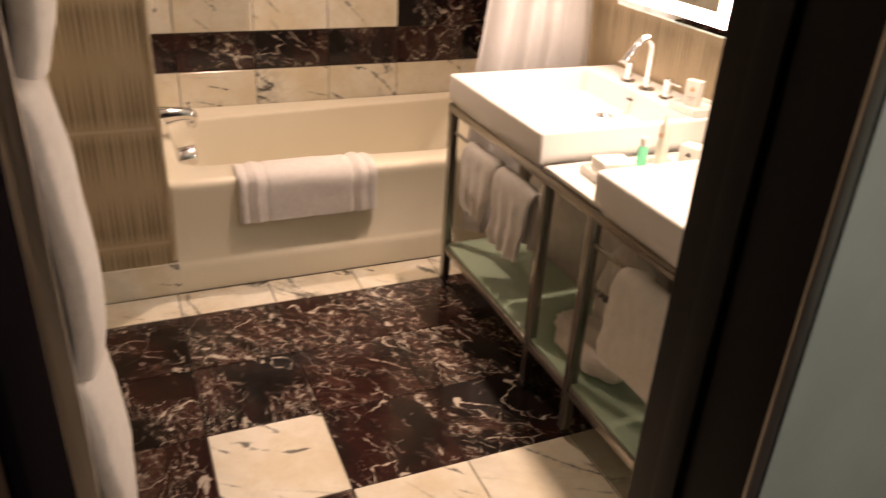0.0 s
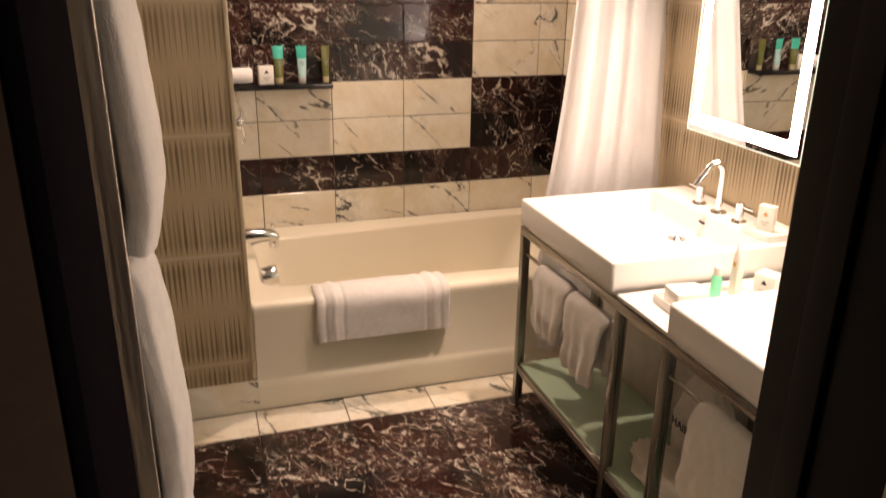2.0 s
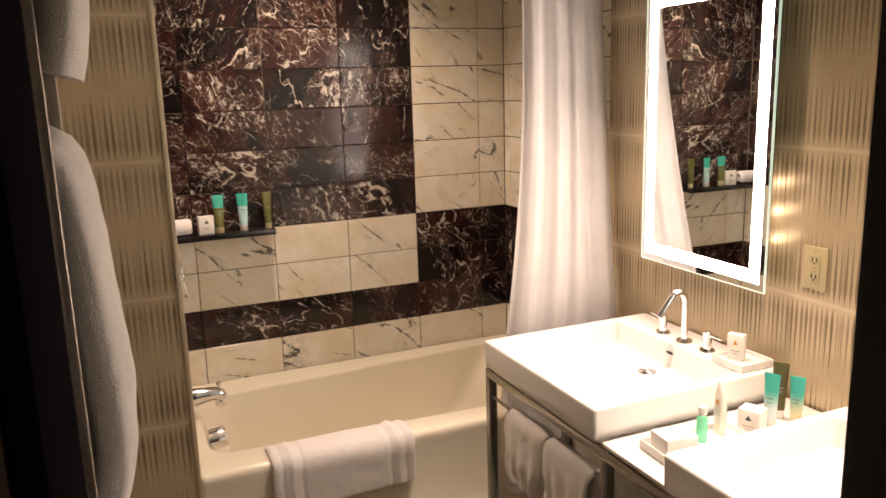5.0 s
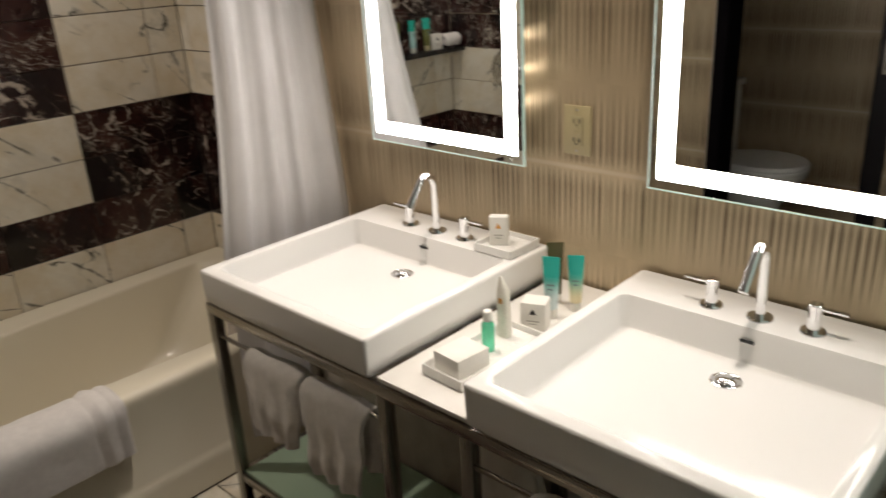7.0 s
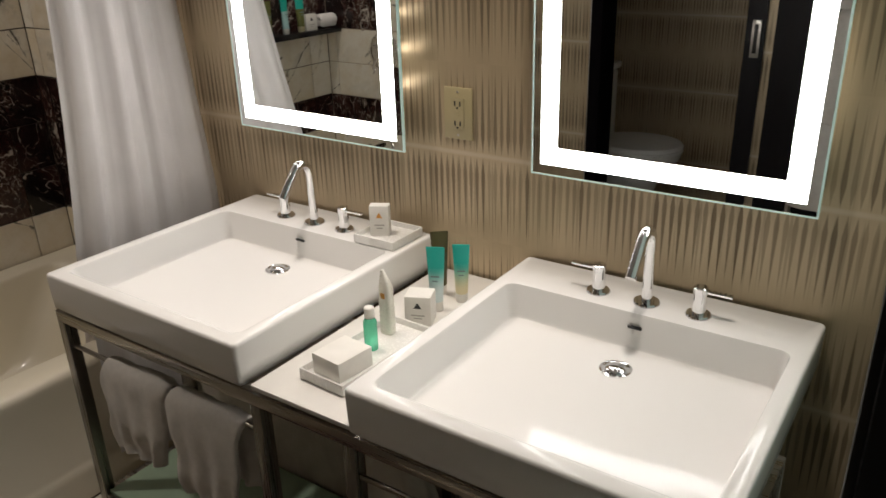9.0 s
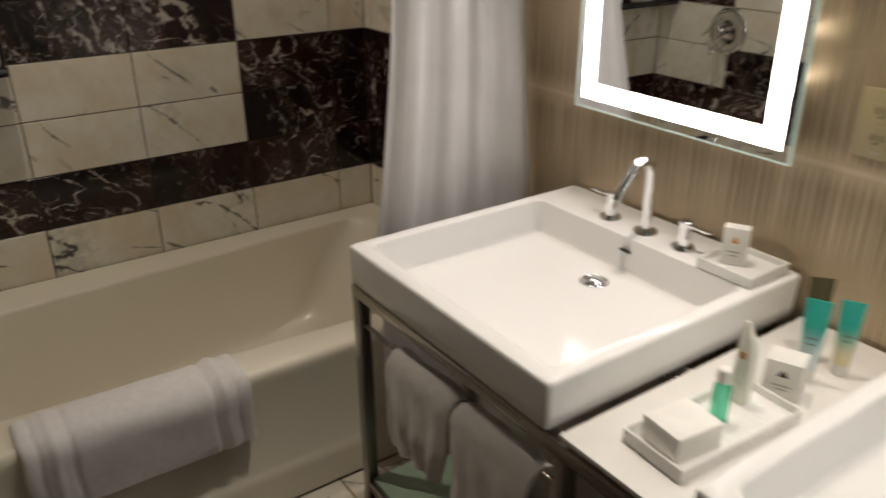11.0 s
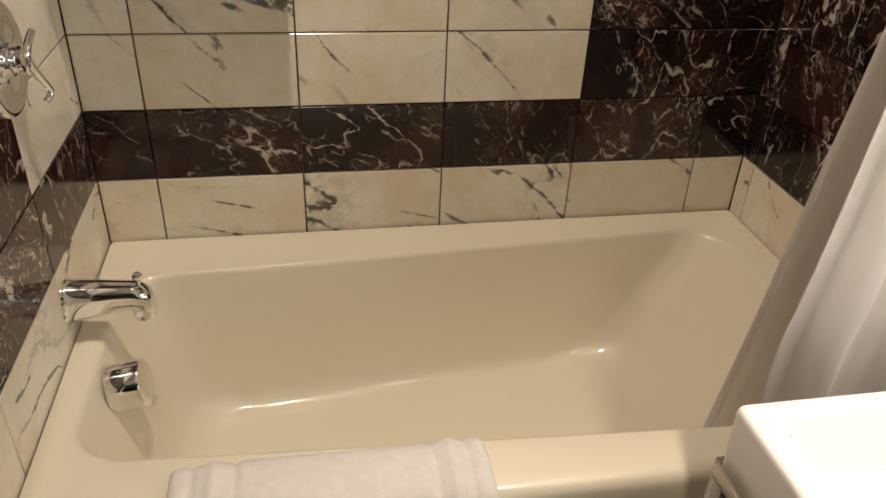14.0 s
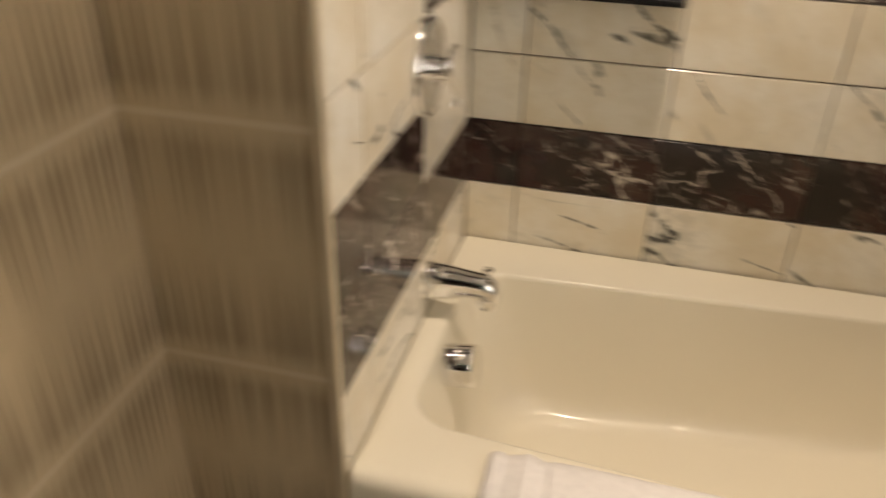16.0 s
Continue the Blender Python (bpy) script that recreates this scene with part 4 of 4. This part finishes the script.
def outlet():
    y, z = -1.757, 1.087
    ob = thing("wall_outlet", (RIGHT, y, z), "ivory double wall outlet on the wallpaper", "outlet")
    part("plate", box(RIGHT - 0.005, RIGHT - 0.0002, y - 0.037, y + 0.037, z - 0.058, z + 0.058, 0.002), PLATE, ob)
    face = part("face", box(RIGHT - 0.0075, RIGHT - 0.0051, y - 0.017, y + 0.017, z - 0.034, z + 0.034, 0.001), plain("outlet_face", (0.45, 0.385, 0.225), 0.4), ob)
    for s in (1, -1):
        bm = box(RIGHT - 0.0079, RIGHT - 0.0074, y - 0.009, y - 0.0055, z + s * 0.022 - 0.005, z + s * 0.022 + 0.006)
        box(RIGHT - 0.0079, RIGHT - 0.0074, y + 0.0045, y + 0.008, z + s * 0.022 - 0.005, z + s * 0.022 + 0.006, 0, bm)
        box(RIGHT - 0.0079, RIGHT - 0.0074, y - 0.0025, y + 0.0025, z + s * 0.022 - 0.011, z + s * 0.022 - 0.007, 0, bm)
        part("socket_slots", bm, SLOT_SHADE, face, "dark pieces for the shade in the socket slots", smooth=0)
        part("button", box(RIGHT - 0.0085, RIGHT - 0.0074, y - 0.007, y + 0.007, z + s * 0.005 - 0.003, z + s * 0.005 + 0.003, 0.0004), PLATE, face)
        part("screw", lathe((RIGHT - 0.0056, y, z + s * 0.048), [(0, 0.003), (0.001, 0.003)], 0, 10), SAND_TRIM, ob)


outlet()


# ---- things on the sinks and counter ----
TOP = RAIL + 0.0216


def tray(name, c, size, turn, label):
    w, d, h = size
    rr = lambda i, z: round_rect(-w / 2 + i, w / 2 - i, -d / 2 + i, d / 2 - i, 0.003, z, 3)
    bm = loft([rr(0.002, 0), rr(0, 0.002), rr(0, h - 0.001), rr(0.001, h), rr(0.003, h), rr(0.004, h - 0.001), rr(0.005, h * 0.45), rr(0.02, h * 0.42)])
    bm.transform(Matrix.Translation(c) @ Matrix.Rotation(radians(turn), 4, "Z"))
    return single(name, bm, TRAY, label, "soap dish", "toiletries")


tray("soap_dish", (1.434, -1.607, RIM + 0.0003), (0.118, 0.118, 0.022), 0, "white ceramic soap dish on the sink ledge")
card_box("soap_carton", (1.430, -1.588, RIM + 0.0105), (0.046, 0.026, 0.074), -62, "small white carton with an orange printed mark in a dish", ORANGE_INK)
tray("soap_dish", (1.086, -1.825, TOP), (0.258, 0.112, 0.024), -3, "long white ceramic amenity tray on the counter")
card_box("soap_carton", (1.018, -1.820, TOP + 0.0105), (0.084, 0.072, 0.040), -6, "white soap carton lying across a dish", CARD, False)
card_box("toiletry_carton", (1.262, -1.822, TOP), (0.056, 0.048, 0.066), -68, "small white square carton with a dark printed mark", INK)


def small_bottle(c):
    ob = thing("small_bottle", c, "small bottle of green liquid with a clear cap", "bottle", "toiletries")
    part("body", lathe(c, [(0, 0.011), (0.002, 0.0135), (0.060, 0.0135), (0.068, 0.010), (0.070, 0.007)]), GREEN_GEL, ob)
    part("cap", lathe((c[0], c[1], c[2] + 0.0702), [(0, 0.010), (0.001, 0.0105), (0.020, 0.010), (0.022, 0.008)]), CARD, ob, "milky white cap")


small_bottle((1.104, -1.818, TOP + 0.0085))


def wrapped_stick(c):
    """A slim upright pack with a slanting pointed top."""
    ob = thing("toiletry_pack", c, "slim clear-wrapped pack with a pointed top", "toiletry pack", "toiletries")
    rings = []
    for f, s in ((0, 0.85), (0.03, 1), (0.5, 0.95), (0.78, 0.88)):
        rings.append([p + Vector((c[0], c[1], c[2] + 0.135 * f)) for p in round_rect(-0.012 * s, 0.012 * s, -0.015 * s, 0.015 * s, 0.008 * s, 0, 4)])
    rings.append([Vector((c[0] + 0.002, c[1] + 0.008, c[2] + 0.137)) + p * 0.2 for p in round_rect(-0.012, 0.012, -0.015, 0.015, 0.008, 0, 4)])
    part("wrap", loft(rings), plain("milky_wrap", (0.74, 0.72, 0.64), 0.3, vary=0.08), ob)
    bm = box(c[0] - 0.0128, c[0] - 0.0118, c[1] - 0.006, c[1] + 0.004, c[2] + 0.082, c[2] + 0.094, 0.0004)
    part("printed_mark", bm, ORANGE_INK, ob, smooth=0)


wrapped_stick((1.172, -1.806, TOP + 0.0085))
FADE_BLUE = faded("teal_to_pale_plastic", (0.02, 0.45, 0.38), (0.66, 0.76, 0.76), TOP + 0.045, TOP + 0.105)
FADE_CREAM = faded("teal_to_cream_plastic", (0.02, 0.45, 0.38), (0.74, 0.66, 0.42), TOP + 0.030, TOP + 0.095)
toiletry_tube((1.322, -1.822, TOP), 0.146, 0.040, -66, FADE_BLUE, FADE_BLUE, "tube fading from teal to white on the counter")
toiletry_tube((1.385, -1.845, TOP), 0.134, 0.038, -60, FADE_CREAM, FADE_CREAM, "tube with teal top and cream body on the counter")
toiletry_tube((1.392, -1.784, TOP), 0.150, 0.040, -50, BROWN_TUBE, BROWN_TUBE, "dark brown tube on the counter")


# ---- towels and bag in the vanity stand ----
TERRY_BAND = terry("white_terry_with_satin_border", (0.80, 0.77, 0.73), (0.425, 0.458))


def hung_towel(y0, y1, front, back, seed, mat, label, lift=0.0, pinch=0.0, fold=0.0):
    x, z = FRONT_X, 0.588
    path = [(x + 0.030, back), (x + 0.026, z - 0.06), (x + 0.020, z + 0.004), (x, z + 0.0165 + lift), (x - 0.020, z + 0.004), (x - 0.028, z - 0.06), (x - 0.034, front + 0.06), (x - 0.034, front)]
    return single("hand_towel", drape(path, y0, y1, 0.022, 1, 0.008, seed, (), 60, 0.03, 0.006, pinch, fold), mat, label, "towel", "towels on the vanity", smooth=60)


hung_towel(-1.435, -1.215, 0.405, 0.43, 11.0, TERRY_BAND, "white hand towel folded over the steel towel bar", 0.0, 0.34, 0.006)
hung_towel(-1.655, -1.440, 0.385, 0.41, 17.0, TERRY_BAND, "white hand towel folded over the steel towel bar", 0.0, 0.26, 0.006)
hung_towel(-2.330, -2.075, 0.375, 0.40, 23.0, TERRY_WARM, "thick white hand towel over the second towel bar")


def crumpled_cloth():
    bm = bmesh.new()
    bmesh.ops.create_icosphere(bm, subdivisions=4, radius=1)
    for v in bm.verts:
        d = v.co.normalized()
        k = 1 + 0.22 * noise.noise(d * 2.2) + 0.14 * noise.noise(d * 5 + Vector((3, 1, 2))) + 0.06 * noise.noise(d * 11)
        v.co = Vector((d.x * 0.064 * k, d.y * 0.150 * k, max(-0.05, d.z * 0.062 * k)))
    bm.transform(Matrix.Translation((1.01, -1.860, 0.2260)))
    single("rolled_towel", bm, TERRY_WARM, "loosely rolled white towel on the green glass shelf", "towel", smooth=60)


crumpled_cloth()


def dryer_bag():
    c = Vector((1.110, -1.850, 0.1758))
    ob = thing("drawstring_bag", c, "white cloth drawstring bag with black lettering on the glass shelf", "bag")
    rings = []
    for f, w, d in ((0, 0.055, 0.03), (0.02, 0.085, 0.045), (0.2, 0.115, 0.055), (0.45, 0.115, 0.050), (0.68, 0.085, 0.038), (0.84, 0.040, 0.022), (0.90, 0.030, 0.018), (0.97, 0.050, 0.024), (1.0, 0.055, 0.020)):
        ring = []
        for k in range(32):
            a = 2 * math.pi * k / 32
            r = 1 + 0.10 * f * math.sin(k * 2.3) + 0.08 * noise.noise(Vector((math.cos(a) * 2, math.sin(a) * 2, f * 4)))
            ring.append(c + Vector((d * math.cos(a) * r, w * math.sin(a) * r, 0.40 * f)))
        rings.append(ring)
    bag = part("bag", loft(rings), BAG_CLOTH, ob, smooth=60)
    part("cord", tube(circle(c + Vector((0, 0, 0.355)), 0.034, 2, 20), 0.0025, 8), CARD, ob, "white cord")
    curve = bpy.data.curves.new("lettering", "FONT")
    curve.body, curve.size, curve.extrude = "HAIR", 0.034, 0.0010
    text = bpy.data.objects.new("lettering", curve)
    me = bpy.data.meshes.new_from_object(text)
    bpy.data.objects.remove(text)
    bpy.data.curves.remove(curve)
    me.transform(Matrix.Translation(c + Vector((-0.064, 0.060, 0.172))) @ Matrix.Rotation(radians(-90), 4, "Z") @ Matrix.Rotation(radians(90), 4, "X"))
    me.materials.clear()
    me.materials.append(INK)
    ob2 = new("lettering", me)
    ob2.parent = bag
    tagged(ob2, "black lettering")


dryer_bag()


# ---- towel rack by the entry ----
def towel_rack():
    ob = thing("towel_rack", (LEFT, -2.24, 0), "brushed steel ladder towel rack standing against the wall", "towel rack")
    for y in (-2.430, -2.190):
        part("upright", box(LEFT + 0.030, LEFT + 0.088, y, y + 0.012, 0, 1.98, 0.002), RACK_STEEL, ob)
    for z in (0.745, 1.130, 1.505, 1.880):
        part("bar", tube([(LEFT + 0.072, -2.420, z), (LEFT + 0.072, -2.185, z)], 0.008), STEEL_Y, ob)


towel_rack()


def rack_towel(z_bar, front, seed, label, far=-2.185):
    x = LEFT + 0.072
    path = [(x - 0.016, front + 0.12), (x - 0.018, z_bar - 0.08), (x - 0.014, z_bar + 0.018), (x, z_bar + 0.028), (x + 0.014, z_bar + 0.012), (x + 0.026, z_bar - 0.10), (x + 0.034, (z_bar + front) / 2 - 0.04), (x + 0.032, front + 0.06), (x + 0.020, front + 0.02)]
    single("rack_towel", drape(path, -2.412, far, 0.052, 1, 0.004, seed, (), 36, 0.05), TERRY_WARM, label, "towel", "towels on the rack", smooth=60)


rack_towel(1.880, 1.585, 31.0, "thick white towel folded over the top bar of the rack")
rack_towel(1.505, 1.160, 37.0, "thick white towel folded over an upper bar of the rack")
rack_towel(1.130, 0.765, 41.0, "thick white towel folded over a middle bar of the rack", -2.255)
rack_towel(0.745, 0.440, 43.0, "thick white towel folded over the lowest bar of the rack")


# ---- toilet in the side room ----
def toilet():
    cx, cy = -0.86, -1.34
    ob = thing("toilet", (cx, cy, 0), "white ceramic toilet with its lid closed in a dark side room", "toilet")
    oval = lambda s, z, dy=0.0: [Vector((cx + 0.18 * s * math.cos(a), cy + dy + 0.22 * s * math.sin(a), z)) for a in (2 * math.pi * k / 32 for k in range(32))]
    part("bowl", loft([oval(0.62, 0.001, 0.06), oval(0.58, 0.12, 0.06), oval(0.70, 0.26, 0.03), oval(0.97, 0.37), oval(1.0, 0.395)]), CERAMIC, ob)
    part("seat", loft([oval(1.0, 0.3955), oval(1.02, 0.402), oval(1.02, 0.412), oval(1.0, 0.416)]), CERAMIC, ob)
    part("lid", loft([oval(1.0, 0.4165), oval(1.02, 0.421), oval(1.02, 0.432), oval(0.98, 0.440), oval(0.5, 0.444)]), CERAMIC, ob)
    tank = part("tank", box(cx - 0.20, cx + 0.20, cy + 0.205, -0.955, 0.38, 0.76, 0.02, None, 3), CERAMIC, ob)
    part("tank_lid", box(cx - 0.21, cx + 0.21, cy + 0.195, -0.953, 0.7605, 0.795, 0.008), CERAMIC, tank)


toilet()


# ---- recessed ceiling lamps ----
def ceiling_lamp(x, y):
    ob = thing("recessed_lamp", (x, y, CEIL), "round recessed ceiling lamp", "ceiling lamp", "recessed ceiling lamps")
    part("trim_ring", lathe((x, y, CEIL - 0.006), [(0.0055, 0.075), (0.0, 0.072), (0.0, 0.056), (0.005, 0.053)]), CARD, ob)


# the last position only gives the added, unseen hall lamp a trim ring
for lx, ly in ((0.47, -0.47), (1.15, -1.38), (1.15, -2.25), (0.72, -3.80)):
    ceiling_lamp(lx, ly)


# ---- marble wall tiles ----
TILE_W, TILE_H, GAP, J1, G1 = 0.3187, 0.1596, 0.0036, 0.130, 0.553
meshes = {}


def tile_mesh(w, h, mat, proud=0.008):
    """A slab with softened front edges, in its own plane: x across, z up, front towards -y."""
    key = (round(w, 4), round(h, 4), mat.name)
    if key not in meshes:
        c = 0.0012
        a, b = w / 2 - GAP / 2, h / 2 - GAP / 2
        verts = [(sx * a, proud, sz * b) for sx, sz in ((-1, -1), (1, -1), (1, 1), (-1, 1))]
        verts += [(sx * a, c, sz * b) for sx, sz in ((-1, -1), (1, -1), (1, 1), (-1, 1))]
        verts += [(sx * (a - c), 0, sz * (b - c)) for sx, sz in ((-1, -1), (1, -1), (1, 1), (-1, 1))]
        faces = [(8, 9, 10, 11)]
        for k in (0, 4):
            for i in range(4):
                j = (i + 1) % 4
                faces.append((k + i, k + j, k + 4 + j, k + 4 + i))
        me = bpy.data.meshes.new("tile")
        me.from_pydata(verts, [], faces)
        bm = bmesh.new()
        bm.from_mesh(me)
        bmesh.ops.recalc_face_normals(bm, faces=bm.faces)
        bm.to_mesh(me)
        bm.free()
        me.materials.append(mat)
        meshes[key] = me
    return meshes[key]


def lay(parent, w, h, mat, m):
    ob = new("tile", tile_mesh(w, h, mat))
    ob.matrix_basis = m
    ob.parent = parent
    return ob


rows = [(0.392, G1)]
while rows[-1][1] < CEIL - 0.01:
    rows.append((rows[-1][1], min(rows[-1][1] + TILE_H, CEIL)))

walls = {o.name: o for o in bpy.data.objects if o.name.startswith("wall_")}
columns = [TUB_L, J1] + [J1 + TILE_W * k for k in range(1, 5)] + [TUB_R]
for r, (z0, z1) in enumerate(rows):
    for c, (x0, x1) in enumerate(zip(columns, columns[1:])):
        right = c >= 4
        dark = r == 1 or (r in (2, 3) and right) or (r >= 4 and not right)
        lay(walls["wall_north"], x1 - x0, z1 - z0, DARK_MARBLE if dark else WHITE_MARBLE, Matrix.Translation(((x0 + x1) / 2, 0, (z0 + z1) / 2)))
side = [0.0, -0.055, -0.055 - TILE_W, -0.055 - 2 * TILE_W, -0.828]
for r, (z0, z1) in enumerate(rows):
    for c, (a, b) in enumerate(zip(side, side[1:])):
        mid = ((a + b) / 2, (z0 + z1) / 2)
        dark = r in (1, 2, 3)
        lay(walls["wall_tub_east"], a - b, z1 - z0, DARK_MARBLE if dark else WHITE_MARBLE, Matrix.Translation((TUB_R, mid[0], mid[1])) @ Matrix.Rotation(radians(-90), 4, "Z"))
        dark = r == 1 or (r >= 4 and c <= 1) or (r == 2 and c >= 2)
        lay(walls["wall_plumbing"], a - b, z1 - z0, DARK_MARBLE if dark else WHITE_MARBLE, Matrix.Translation((TUB_L, mid[0], mid[1])) @ Matrix.Rotation(radians(90), 4, "Z"))

# ---- marble floor tiles ----
FT, FX, FY = 0.3115, -0.006, -1.006
across = [LEFT + 0.002] + [FX + FT * k for k in range(0, 5)] + [RIGHT - 0.002]
down = [-0.850, FY] + [FY - FT * k for k in range(1, 6)] + [DOOR_OUT]
for r, (a, b) in enumerate(zip(down, down[1:])):
    for c, (x0, x1) in enumerate(zip(across, across[1:])):
        light = r == 0 or (r == 3 and c == 1) or (r == 4 and c != 1) or (r == 5 and c == 1) or r == 6
        m = Matrix.Translation(((x0 + x1) / 2, (a + b) / 2, 0)) @ Matrix.Rotation(radians(-90), 4, "X")
        lay(bpy.data.objects["floor"], x1 - x0, a - b, WHITE_MARBLE if light else DARK_MARBLE, m)
